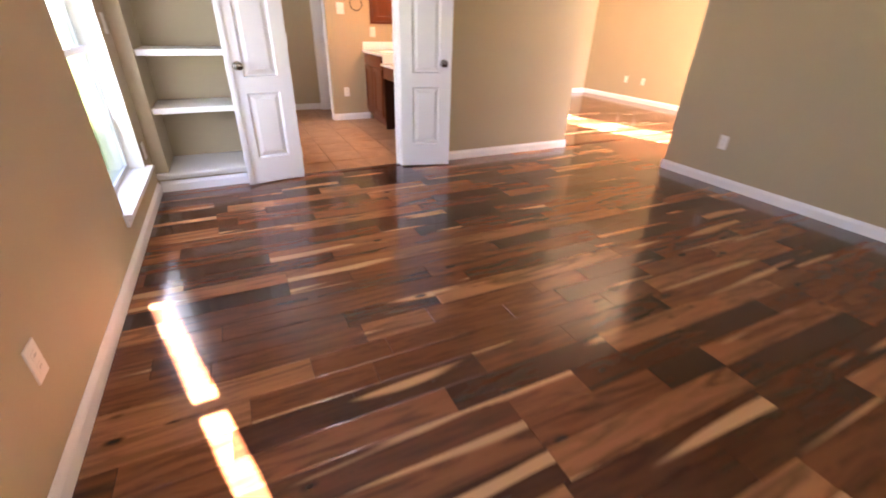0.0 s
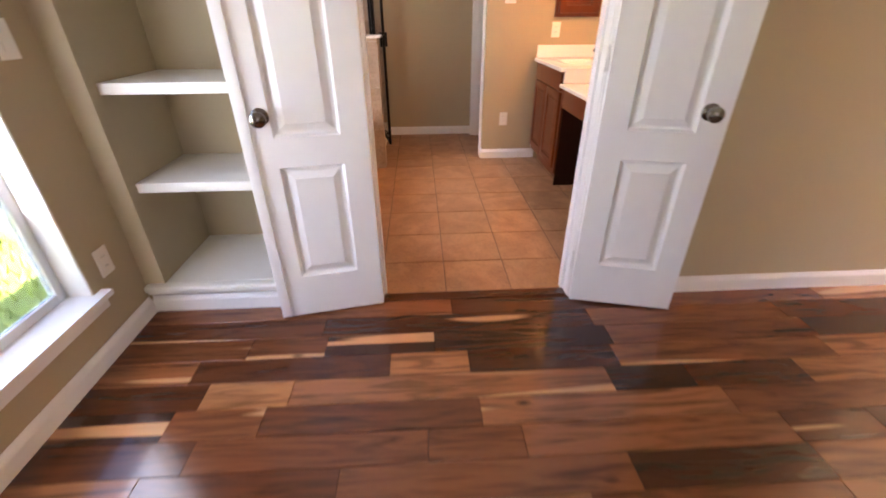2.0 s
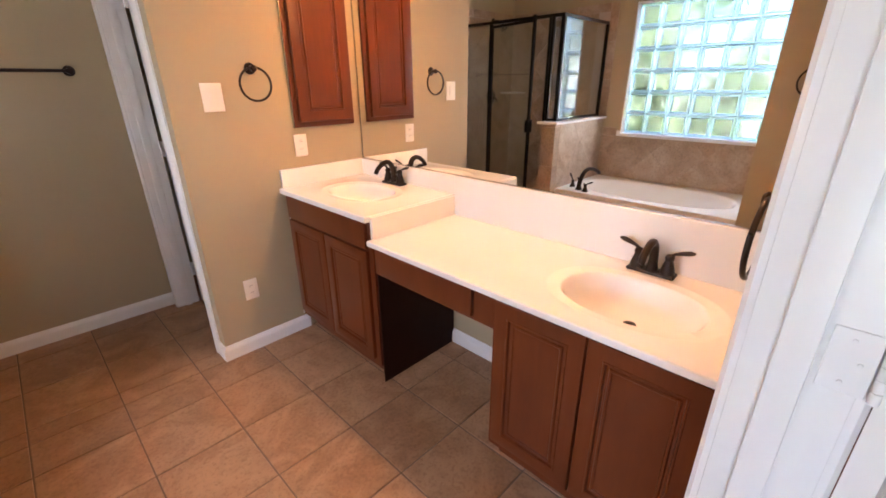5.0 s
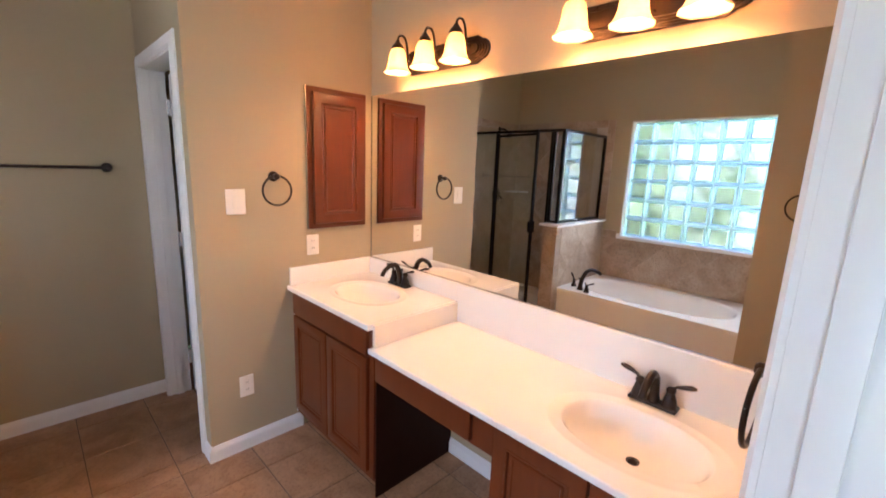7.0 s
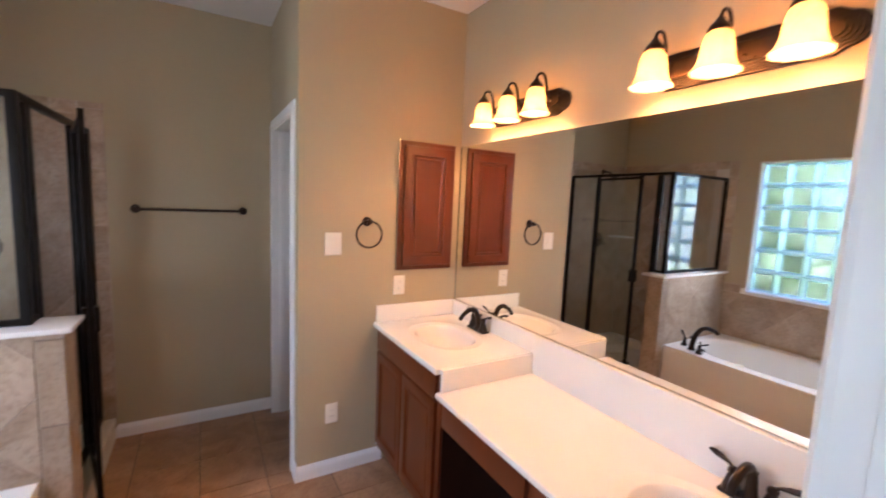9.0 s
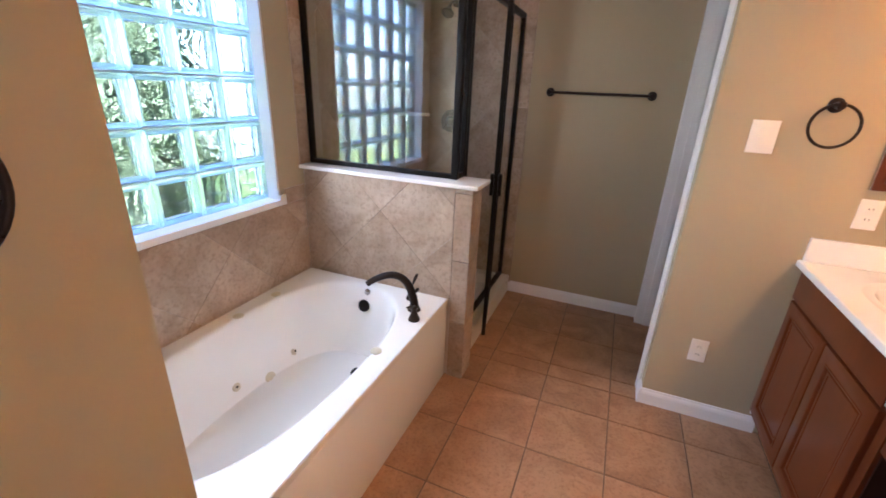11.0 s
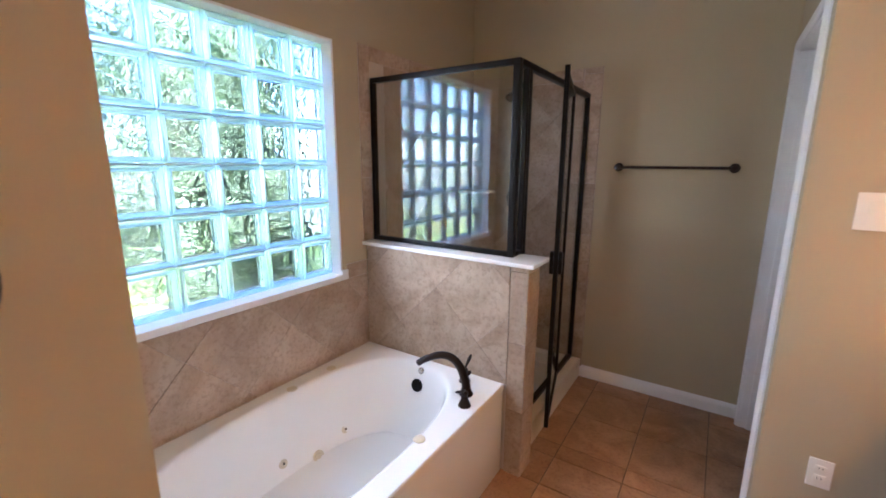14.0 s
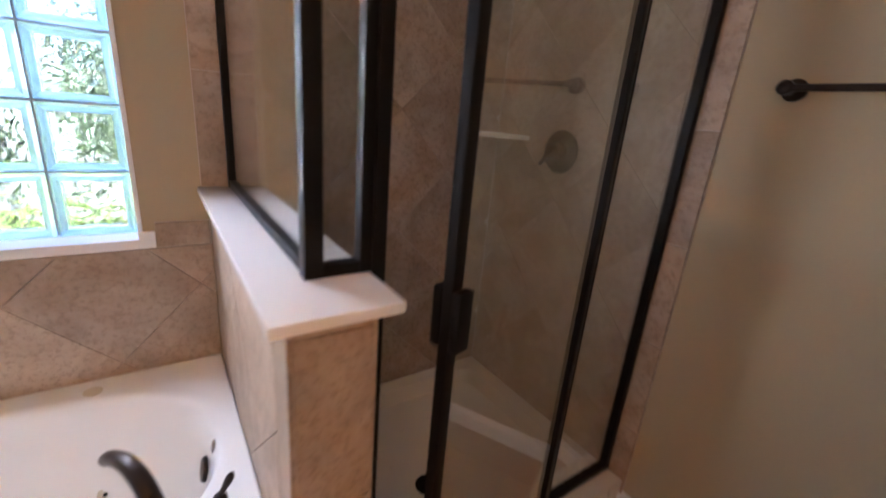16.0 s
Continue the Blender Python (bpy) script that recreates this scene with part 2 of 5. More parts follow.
SLOT = mat_plain("slot_dark", (0.05, 0.045, 0.04), (0.07, 0.06, 0.05), 0.6)
VINYL = mat_plain("grey_white_vinyl", (0.60, 0.61, 0.60), (0.68, 0.69, 0.68), 0.4)
# Grey tint dims the bright outdoors seen through the bedroom panes.
PANE = mat_pane("dimmed_glass", (0.41, 0.43, 0.43))
SHOWER_GLASS = mat_pane("shower_glass", (0.93, 0.95, 0.94), 0.0, 0.14)
# Both block tints are darkened to dim the overbright outdoors behind them.
BLOCK = mat_block("wavy_block_glass", True, (0.208, 0.226, 0.238), 0.0)
BLOCK_RIM = mat_block("block_rim_glass", False, (0.120, 0.165, 0.205), 0.45)
MORTAR = mat_plain("pale_block_joint", (0.62, 0.72, 0.76), (0.70, 0.79, 0.82), 0.7)
SHADE = mat_glow("lit_alabaster_glass", (1.0, 0.60, 0.20), LAMP_STRENGTH)
mm = Nodes("mirror_silver")
mm.base((0.88, 0.89, 0.87), 0.0, 1.0)
MIRROR = mm.mat
GRASS_MAT = mat_plain("grass_blades", (0.24, 0.34, 0.045), (0.42, 0.48, 0.09), 0.7, scale=1.2)
LAWN = mat_plain("lawn_soil", (0.22, 0.30, 0.05), (0.38, 0.43, 0.10), 0.9, scale=0.6, bump=0.4)
MULCH = mat_plain("bark_mulch", (0.20, 0.155, 0.115), (0.42, 0.34, 0.27), 0.9, scale=14, bump=0.6)
LEAF = mat_plain("shrub_leaf", (0.085, 0.120, 0.060), (0.25, 0.30, 0.15), 0.5, scale=3)
LEAF_DARK = mat_plain("tree_leaf", (0.035, 0.09, 0.02), (0.09, 0.17, 0.04), 0.55, scale=2)
BARK = mat_plain("bark", (0.09, 0.065, 0.045), (0.16, 0.12, 0.09), 0.9, scale=25, bump=0.6)
FENCE = mat_plain("weathered_fence_board", (0.46, 0.44, 0.41), (0.58, 0.56, 0.52), 0.85, scale=7, bump=0.3)


# ---- mesh helpers ----
ORIGIN = {}


def box(bm, x0, y0, z0, x1, y1, z1):
    m = Matrix.Translation(((x0 + x1) / 2, (y0 + y1) / 2, (z0 + z1) / 2)) @ Matrix.Diagonal((x1 - x0, y1 - y0, z1 - z0, 1))
    return bmesh.ops.create_cube(bm, size=1, matrix=m)["verts"]


def bevel(bm, width, segments=2):
    bmesh.ops.bevel(bm, geom=[e for e in bm.edges if len(e.link_faces) == 2 and e.calc_face_angle(0) > 0.6], offset=width, segments=segments, profile=0.6, affect="EDGES", clamp_overlap=True)


def boxes(*specs, width=0.0):
    bm = bmesh.new()
    for s in specs:
        box(bm, *s)
    if width:
        bevel(bm, width)
    return bm


def lathe(bm, profile, centre=(0, 0, 0), axis=(0, 0, 1), steps=28, flute=0.0, lobes=0):
    """Rings of (radius, height) along axis."""
    turn = Vector((0, 0, 1)).rotation_difference(Vector(axis)).to_matrix()
    c = Vector(centre)
    rings = []
    for r, h in profile:
        ring = []
        for i in range(steps):
            a = 2 * math.pi * i / steps
            rr = r * (1 + flute * math.cos(lobes * a))
            ring.append(bm.verts.new(c + turn @ Vector((rr * math.cos(a), rr * math.sin(a), h))))
        rings.append(ring)
    for p, q in zip(rings, rings[1:]):
        for i in range(steps):
            bm.faces.new((p[i], p[(i + 1) % steps], q[(i + 1) % steps], q[i]))
    if profile[0][0] > 1e-4:
        bm.faces.new(list(reversed(rings[0])))
    if profile[-1][0] > 1e-4:
        bm.faces.new(rings[-1])
    return bm


def tube(bm, points, radii, steps=14, closed=False, flat=1.0):
    """A round bar along points, with a radius at each."""
    pts = [Vector(p) for p in points]
    n = len(pts)
    if not isinstance(radii, (list, tuple)):
        radii = [radii] * n
    rings, up = [], None
    for i, p in enumerate(pts):
        a = pts[(i - 1) % n] if closed or i else p
        b = pts[(i + 1) % n] if closed or i < n - 1 else p
        d = (b - a).normalized()
        if up is None:
            up = d.orthogonal().normalized()
        up = (up - d * up.dot(d)).normalized()
        side = d.cross(up)
        rings.append([bm.verts.new(p + (up * math.cos(2 * math.pi * k / steps) + side * flat * math.sin(2 * math.pi * k / steps)) * radii[i]) for k in range(steps)])
    pairs = list(zip(rings, rings[1:])) + ([(rings[-1], rings[0])] if closed else [])
    for p, q in pairs:
        for k in range(steps):
            bm.faces.new((p[k], p[(k + 1) % steps], q[(k + 1) % steps], q[k]))
    if not closed:
        bm.faces.new(list(reversed(rings[0])))
        bm.faces.new(rings[-1])
    return bm


def arc(p0, p1, p2, n=12):
    """Points of a quadratic curve."""
    p0, p1, p2 = Vector(p0), Vector(p1), Vector(p2)
    return [(1 - s) ** 2 * p0 + 2 * s * (1 - s) * p1 + s * s * p2 for s in [i / n for i in range(n + 1)]]


def finish(bm, name, material, smooth):
    bmesh.ops.recalc_face_normals(bm, faces=bm.faces)
    me = bpy.data.meshes.new(name)
    bm.to_mesh(me)
    bm.free()
    mats = material if isinstance(material, (list, tuple)) else [material]
    for m in mats:
        me.materials.append(m)
    if smooth:
        for p in me.polygons:
            p.use_smooth = True
        me.set_sharp_from_angle(angle=radians(38))
    return me


def thing(name, loc, label, category, group="", kind="", turn=0.0):
    ob = new(name)
    ob.empty_display_size = 0.05
    ob.matrix_basis = pose(*loc, 0, 0, turn)
    ORIGIN[ob] = Vector(loc)
    return tagged(ob, label, category, group, kind)


def part(name, bm, material, parent, label="", smooth=True, local=False):
    """One mesh under a thing or a part; bm is in world places unless local."""
    at = ORIGIN[parent]
    if not local:
        bmesh.ops.translate(bm, verts=bm.verts, vec=-at)
    ob = new(name, finish(bm, name, material, smooth))
    ob.parent = parent
    ORIGIN[ob] = at
    return tagged(ob, label)


def solid(name, bm, material, label, category, kind="", group="", smooth=True):
    """A top-level mesh with its origin at its base."""
    lo = Vector([min(v.co[i] for v in bm.verts) for i in range(3)])
    hi = Vector([max(v.co[i] for v in bm.verts) for i in range(3)])
    at = Vector(((lo.x + hi.x) / 2, (lo.y + hi.y) / 2, lo.z))
    bmesh.ops.translate(bm, verts=bm.verts, vec=-at)
    ob = new(name, finish(bm, name, material, smooth))
    ob.location = at
    ORIGIN[ob] = at
    return tagged(ob, label, category, group, kind)


def wall_x(bm, x0, x1, y0, y1, z0, z1, holes=()):
    """A wall along y, cut by holes (ya, yb, za, zb)."""
    y = y0
    for ya, yb, za, zb in sorted(holes):
        box(bm, x0, y, z0, x1, ya, z1)
        if za > z0:
            box(bm, x0, ya, z0, x1, yb, za)
        if zb < z1:
            box(bm, x0, ya, zb, x1, yb, z1)
        y = yb
    box(bm, x0, y, z0, x1, y1, z1)


def wall_y(bm, y0, y1, x0, x1, z0, z1, holes=()):
    x = x0
    for xa, xb, za, zb in sorted(holes):
        box(bm, x, y0, z0, xa, y1, z1)
        if za > z0:
            box(bm, xa, y0, z0, xb, y1, za)
        if zb < z1:
            box(bm, xa, y0, zb, xb, y1, z1)
        x = xb
    box(bm, x, y0, z0, x1, y1, z1)


def structure(name, bm, material, label, category, smooth=False):
    return solid(name, bm, material, label, category, "structure", smooth=smooth)


def profile_run(bm, profile, p, q, inward):
    """A moulding of (out, up) points from p to q; inward: the way it stands out from the wall."""
    p, q, n = Vector(p), Vector(q), Vector(inward)
    ra = [bm.verts.new(p + n * o + Vector((0, 0, h))) for o, h in profile]
    rb = [bm.verts.new(q + n * o + Vector((0, 0, h))) for o, h in profile]
    k = len(profile)
    for i in range(k):
        bm.faces.new((ra[i], ra[(i + 1) % k], rb[(i + 1) % k], rb[i]))
    bm.faces.new(ra)
    bm.faces.new(list(reversed(rb)))


BASE_PROFILE = [(0, 0), (0.015, 0), (0.015, 0.058), (0.012, 0.068), (0.007, 0.076), (0.004, 0.085), (0, 0.085)]


def baseboard(p, q, inward):
    bm = bmesh.new()
    profile_run(bm, BASE_PROFILE, p, q, inward)
    return structure("baseboard", bm, TRIM, "white painted wooden baseboard with moulded top edge", "baseboard")


def rect_rings(bm, rings, place):
    """Lofts rectangles (u0, v0, u1, v1, depth) into each other and fills the last; place maps u, v, depth to a point."""
    made = []
    for u0, v0, u1, v1, d in rings:
        made.append([bm.verts.new(place(u, v, d)) for u, v in ((u0, v0), (u1, v0), (u1, v1), (u0, v1))])
    for a, b in zip(made, made[1:]):
        for i in range(4):
            bm.faces.new((a[i], a[(i + 1) % 4], b[(i + 1) % 4], b[i]))
    bm.faces.new(made[-1])
    return made


def raised_panel(bm, u0, v0, u1, v1, steps, place):
    rect_rings(bm, [(u0 + i, v0 + i, u1 - i, v1 - i, d) for i, d in steps], place)


def clip_poly(poly, rect):
    """Cuts a convex polygon to a rectangle."""
    u0, v0, u1, v1 = rect
    for axis, lim, keep in ((0, u0, 1), (0, u1, -1), (1, v0, 1), (1, v1, -1)):
        out = []
        for i, p in enumerate(poly):
            q = poly[(i + 1) % len(poly)]
            a, b = keep * (p[axis] - lim), keep * (q[axis] - lim)
            if a >= 0:
                out.append(p)
            if (a > 0 > b) or (a < 0 < b):
                s = a / (a - b)
                out.append((p[0] + s * (q[0] - p[0]), p[1] + s * (q[1] - p[1])))
        poly = out
        if len(poly) < 3:
            return []
    return poly


def poly_area(poly):
    return 0.5 * abs(sum(p[0] * q[1] - q[0] * p[1] for p, q in zip(poly, poly[1:] + poly[:1])))


def slab_piece(name, poly, place, depth, material, parent):
    """One tile: a polygon in u, v with a slightly eased front edge."""
    cu, cv = sum(p[0] for p in poly) / len(poly), sum(p[1] for p in poly) / len(poly)
    bm = bmesh.new()
    rings = []
    for inset, d in ((0, 0), (0, depth - 0.0012), (0.0016, depth)):
        ring = []
        for u, v in poly:
            r = math.hypot(u - cu, v - cv)
            s = max(0.0, 1 - inset * 1.3 / max(r, 0.004))
            ring.append(bm.verts.new(place(cu + (u - cu) * s, cv + (v - cv) * s, d)))
        rings.append(ring)
    k = len(poly)
    for a, b in zip(rings, rings[1:]):
        for i in range(k):
            bm.faces.new((a[i], a[(i + 1) % k], b[(i + 1) % k], b[i]))
    bm.faces.new(rings[-1])
    return part(name, bm, material, parent, smooth=False)


def diagonal_tiles(parent, rect, place, phase=(0.0, 0.0), side=0.339, gap=0.0013, depth=0.008):
    """Square tiles set on their corners, cut at the rectangle's edges."""
    u0, v0, u1, v1 = rect
    k = math.sqrt(0.5)
    reach = int((abs(u1 - u0) + abs(v1 - v0)) / side) + 3
    s0, t0 = phase
    ci = round(((u0 + u1) / 2 - (v0 + v1) / 2) * k / side - s0 / side)
    cj = round(((u0 + u1) / 2 + (v0 + v1) / 2) * k / side - t0 / side)
    for i in range(ci - reach, ci + reach):
        for j in range(cj - reach, cj + reach):
            a, b, h = s0 + i * side, t0 + j * side, side - gap
            quad = [((s + t) * k, (t - s) * k) for s, t in ((a, b), (a + h, b), (a + h, b + h), (a, b + h))]
            poly = clip_poly(quad, rect)
            if len(poly) >= 3 and poly_area(poly) > 0.0006:
                slab_piece("tile", poly, place, depth, WALL_TILE, parent)


def straight_tiles(parent, rect, place, du, dv, gap=0.003, depth=0.008):
    u0, v0, u1, v1 = rect
    u = u0
    while u < u1 - 0.01:
        v = v0
        while v < v1 - 0.01:
            a, b = min(u + du, u1) - gap, min(v + dv, v1) - gap
            slab_piece("tile", [(u, v), (a, v), (a, b), (u, b)], place, depth, WALL_TILE, parent)
            v += dv
        u += du


# ---- large structure ----
H = 2.76
WIN_BED = (3.40, 4.28, 0.265, 1.80)
# Window added out of view, to let more daylight into the bedroom.
WIN_BED_ADDED = (0.42, 1.30, 0.265, 1.80)
WIN_BATH = (5.225, 6.395, 0.915, 2.085)

bm = bmesh.new()
wall_x(bm, -0.40, -0.24, 0.20, 8.45, 0, H, [WIN_BED_ADDED, WIN_BED, WIN_BATH])
wall_west = structure("wall_west", bm, PAINT, "taupe painted outer wall with window openings", "wall")
bm = bmesh.new()
wall_y(bm, 4.55, 4.675, 0.76, 3.75, 0, H, [(0.835, 1.772, 0, 2.05)])
box(bm, -0.24, 4.55, 0, -0.15, 5.10, H)
box(bm, -0.15, 5.03, 0, 0.76, 5.10, H)
box(bm, 0.70, 4.55, 0, 0.76, 5.03, H)
box(bm, -0.15, 4.55, 2.15, 0.70, 5.03, H)
box(bm, -0.15, 4.56, 0, 0.70, 5.03, 0.115)
structure("wall_north", bm, PAINT, "taupe painted wall with shelf niche and double doorway", "wall")
bm = bmesh.new()
wall_x(bm, 4.18, 4.32, 0.20, 3.55, 0, H)
structure("wall_east", bm, PAINT, "taupe painted bedroom wall", "wall")
# Unseen wall; its opening and bar are added to shape the sun patch.
bm = bmesh.new()
wall_y(bm, 0.05, 0.20, -0.40, 4.32, 0, H, [(0.627, 2.10, 1.09, 2.20)])
box(bm, 0.627, 0.10, 1.52, 0.775, 0.14, 1.56)
structure("wall_south", bm, PAINT, "taupe painted bedroom wall with an unseen opening added for the sun patch", "wall")
# Added sheet, out of view, leaves a slit for the floor's sun patch.
structure("window_blind", boxes((0.748, 0.052, 1.06, 2.12, 0.060, 2.23), width=0.002), TRIM, "white sheet added out of view to narrow the sun's opening", "blind")
bm = bmesh.new()
wall_x(bm, 3.63, 3.75, 4.675, 8.10, 0, H)
structure("wall_hall_west", bm, PAINT, "taupe painted hall wall", "wall")
bm = bmesh.new()
wall_y(bm, 8.10, 8.25, 3.63, 7.40, 0, H)
structure("wall_hall_north", bm, PAINT, "taupe painted hall end wall", "wall")
bm = bmesh.new()
wall_x(bm, 7.25, 7.40, 3.40, 8.10, 0, H)
structure("wall_hall_east", bm, PAINT, "taupe painted hall side wall", "wall")
# Unseen opening, sized so sunlight lands as a patch on the hall floor.
bm = bmesh.new()
wall_y(bm, 3.40, 3.55, 4.32, 7.40, 0, H, [(5.25, 5.92, 0, 2.6)])
structure("wall_hall_south", bm, PAINT, "taupe painted hall wall with an unseen opening added for the sun", "wall")
bm = bmesh.new()
wall_x(bm, 2.635, 2.755, 4.675, 6.82, 0, H)
structure("wall_vanity", bm, PAINT, "taupe painted wall behind the vanity mirror", "wall")
bm = bmesh.new()
wall_y(bm, 6.82, 6.94, 1.64, 3.30, 0, H)
structure("wall_pier", bm, PAINT, "taupe painted wall beside the vanity end", "wall")
bm = bmesh.new()
wall_x(bm, 1.64, 1.76, 6.94, 8.45, 0, H, [(6.95, 7.69, 0, 2.065)])
structure("wall_toilet", bm, PAINT, "taupe painted wall with the toilet-room doorway", "wall")
bm = bmesh.new()
wall_y(bm, 7.77, 7.90, -0.24, 1.64, 0, H)
structure("wall_towel", bm, PAINT, "taupe painted back wall of the bathroom", "wall")
bm = bmesh.new()
wall_y(bm, 8.45, 8.6, -0.40, 3.45, 0, H)
wall_x(bm, 3.30, 3.45, 6.82, 8.45, 0, H)
structure("wall_closet", bm, PAINT, "taupe painted wall of the dark toilet room", "wall")
structure("ceiling", boxes((-0.40, 0.05, H, 4.32, 8.60, H + 0.12)), CEIL, "flat white textured ceiling", "ceiling")
structure("ceiling_hall", boxes((4.32, 3.40, H, 7.40, 8.60, H + 0.12)), CEIL, "flat white textured hall ceiling", "ceiling")

floor_wood = structure("floor", boxes((-0.24, 0.05, -0.10, 7.25, 4.58, -0.012)), SUBFLOOR, "dark glossy acacia plank floor with pale sapwood streaks", "floor")
floor_hall = structure("floor_hall", boxes((3.75, 4.58, -0.10, 7.25, 8.10, -0.012)), SUBFLOOR, "sunlit acacia plank floor of the hall", "floor")
floor_bath = structure("floor_bath", boxes((-0.24, 4.58, -0.10, 3.30, 8.45, -0.004)), GROUT, "brown stone-look square floor tiles with dark grout", "floor")
bm = boxes((0.85, 4.545, -0.01, 1.757, 4.605, 0.007), width=0.004)
structure("threshold", bm, PLANK, "narrow wooden threshold strip between planks and tiles", "threshold")

# baseboards
for p, q, n in (
    ((-0.24, 0.20, 0), (-0.24, 4.536, 0), (1, 0, 0)),
    ((-0.225, 4.55, 0), (0.78, 4.55, 0), (0, -1, 0)),
    ((1.83, 4.55, 0), (3.765, 4.55, 0), (0, -1, 0)),
    ((3.75, 4.55, 0), (3.75, 8.10, 0), (1, 0, 0)),
    ((3.765, 8.10, 0), (7.25, 8.10, 0), (0, -1, 0)),
    ((7.25, 3.55, 0), (7.25, 8.085, 0), (-1, 0, 0)),
    ((4.18, 0.20, 0), (4.18, 3.565, 0), (-1, 0, 0)),
    ((4.165, 3.55, 0), (5.25, 3.55, 0), (0, 1, 0)),
    ((-0.225, 0.20, 0), (4.165, 0.20, 0), (0, 1, 0)),
    ((0.76, 4.70, 0), (0.76, 5.115, 0), (1, 0, 0)),
    ((0.775, 5.10, 0), (0.645, 5.10, 0), (0, 1, 0)),
    ((0.69, 7.77, 0), (1.64, 7.77, 0), (0, -1, 0)),
    ((1.64, 6.805, 0), (1.64, 6.895, 0), (-1, 0, 0)),
    ((1.64, 6.82, 0), (2.14, 6.82, 0), (0, -1, 0)),
    ((2.635, 5.36, 0), (2.635, 6.06, 0), (-1, 0, 0)),
):
    baseboard(p, q, n)


def casing_bars(bm, axis, face, out, a, b, top, w=0.060):
    """Moulded door trim round an opening a..b on the plane axis=face, standing out along out (+1 or -1)."""
    prof = [(0.0, 0.0), (0.0, 0.010), (0.008, 0.017), (0.034, 0.018), (0.040, 0.013), (0.052, 0.012), (w, 0.008), (w, 0.0)]

    def place(s, o, z):
        return Vector((face + out * o, s, z)) if axis == "x" else Vector((s, face + out * o, z))

    rows = []
    for w_in, o in prof:
        g = 0.004 + w_in
        rows.append([bm.verts.new(place(a - g, o, 0)), bm.verts.new(place(a - g, o, top + g)), bm.verts.new(place(b + g, o, top + g)), bm.verts.new(place(b + g, o, 0))])
    k = len(rows)
    for i in range(k):
        p, q = rows[i], rows[(i + 1) % k]
        for j in range(3):
            bm.faces.new((p[j], p[j + 1], q[j + 1], q[j]))
    bm.faces.new([r[0] for r in rows])
    bm.faces.new([r[3] for r in reversed(rows)])


# double doorway: jambs with stops, and trim on both faces
dw = thing("door_frame", (1.3, 4.61, 0), "white painted door frame of the double doorway", "door frame", kind="structure")
part("jamb", boxes((0.835, 4.55, 0, 0.85, 4.675, 2.05), width=0.0015), TRIM, dw)
part("jamb", boxes((1.757, 4.55, 0, 1.772, 4.675, 2.05), width=0.0015), TRIM, dw)
part("jamb_head", boxes((0.85, 4.55, 2.035, 1.757, 4.675, 2.05), width=0.0015), TRIM, dw)
part("stop", boxes((0.85, 4.600, 0, 0.862, 4.640, 2.035), width=0.003), TRIM, dw)
part("stop", boxes((1.745, 4.600, 0, 1.757, 4.640, 2.035), width=0.003), TRIM, dw)
bm = bmesh.new()
casing_bars(bm, "y", 4.55, -1, 0.85, 1.757, 2.04)
part("casing", bm, TRIM, dw)
bm = bmesh.new()
casing_bars(bm, "y", 4.675, 1, 0.85, 1.757, 2.04)
part("casing", bm, TRIM, dw)


def hinge_set(parent, x, y, side, zs, local=False):
    """Painted butt hinges on a jamb at x; side: +1 when the jamb looks to +x."""
    for z in zs:
        bm = bmesh.new()
        box(bm, min(x, x + side * 0.002), y + 0.004, z - 0.045, max(x, x + side * 0.002), y + 0.052, z + 0.045)
        bevel(bm, 0.0008, 1)
        hg = part("hinge", bm, TRIM, parent, "white painted butt hinge", local=local)
        bm = bmesh.new()
        for k in range(5):
            lathe(bm, [(0.0055, -0.0085), (0.0062, -0.007), (0.0062, 0.007), (0.0055, 0.0085)], (x + side * 0.004, y - 0.004, z - 0.036 + 0.018 * k), steps=12)
        part("hinge_barrel", bm, TRIM, hg, local=local)
        bm = bmesh.new()
        for dz in (-0.03, 0.0, 0.03):
            lathe(bm, [(0.003, 0), (0.0022, 0.0012)], (x + side * 0.002, y + 0.03 - 0.012 * (dz == 0), z + dz), (side, 0, 0), steps=10)
        part("screws", bm, TRIM, hg, local=local)


hinge_set(dw, 1.757, 4.540, -1, (0.22, 1.085, 1.84))
hinge_set(dw, 0.85, 4.540, 1, (0.22, 1.085, 1.84))

# toilet-room doorway in the pier's side
wd = thing("door_frame", (1.70, 7.32, 0), "white painted narrow door frame of the toilet room", "door frame", kind="structure")
part("jamb", boxes((1.64, 6.95, 0, 1.76, 6.965, 2.065), width=0.0015), TRIM, wd)
part("jamb", boxes((1.64, 7.675, 0, 1.76, 7.69, 2.065), width=0.0015), TRIM, wd)
part("jamb_head", boxes((1.64, 6.965, 2.05, 1.76, 7.675, 2.065), width=0.0015), TRIM, wd)
part("stop", boxes((1.675, 7.663, 0, 1.715, 7.675, 2.05), width=0.003), TRIM, wd)
bm = bmesh.new()
casing_bars(bm, "x", 1.64, -1, 6.965, 7.675, 2.055)
part("casing", bm, TRIM, wd)


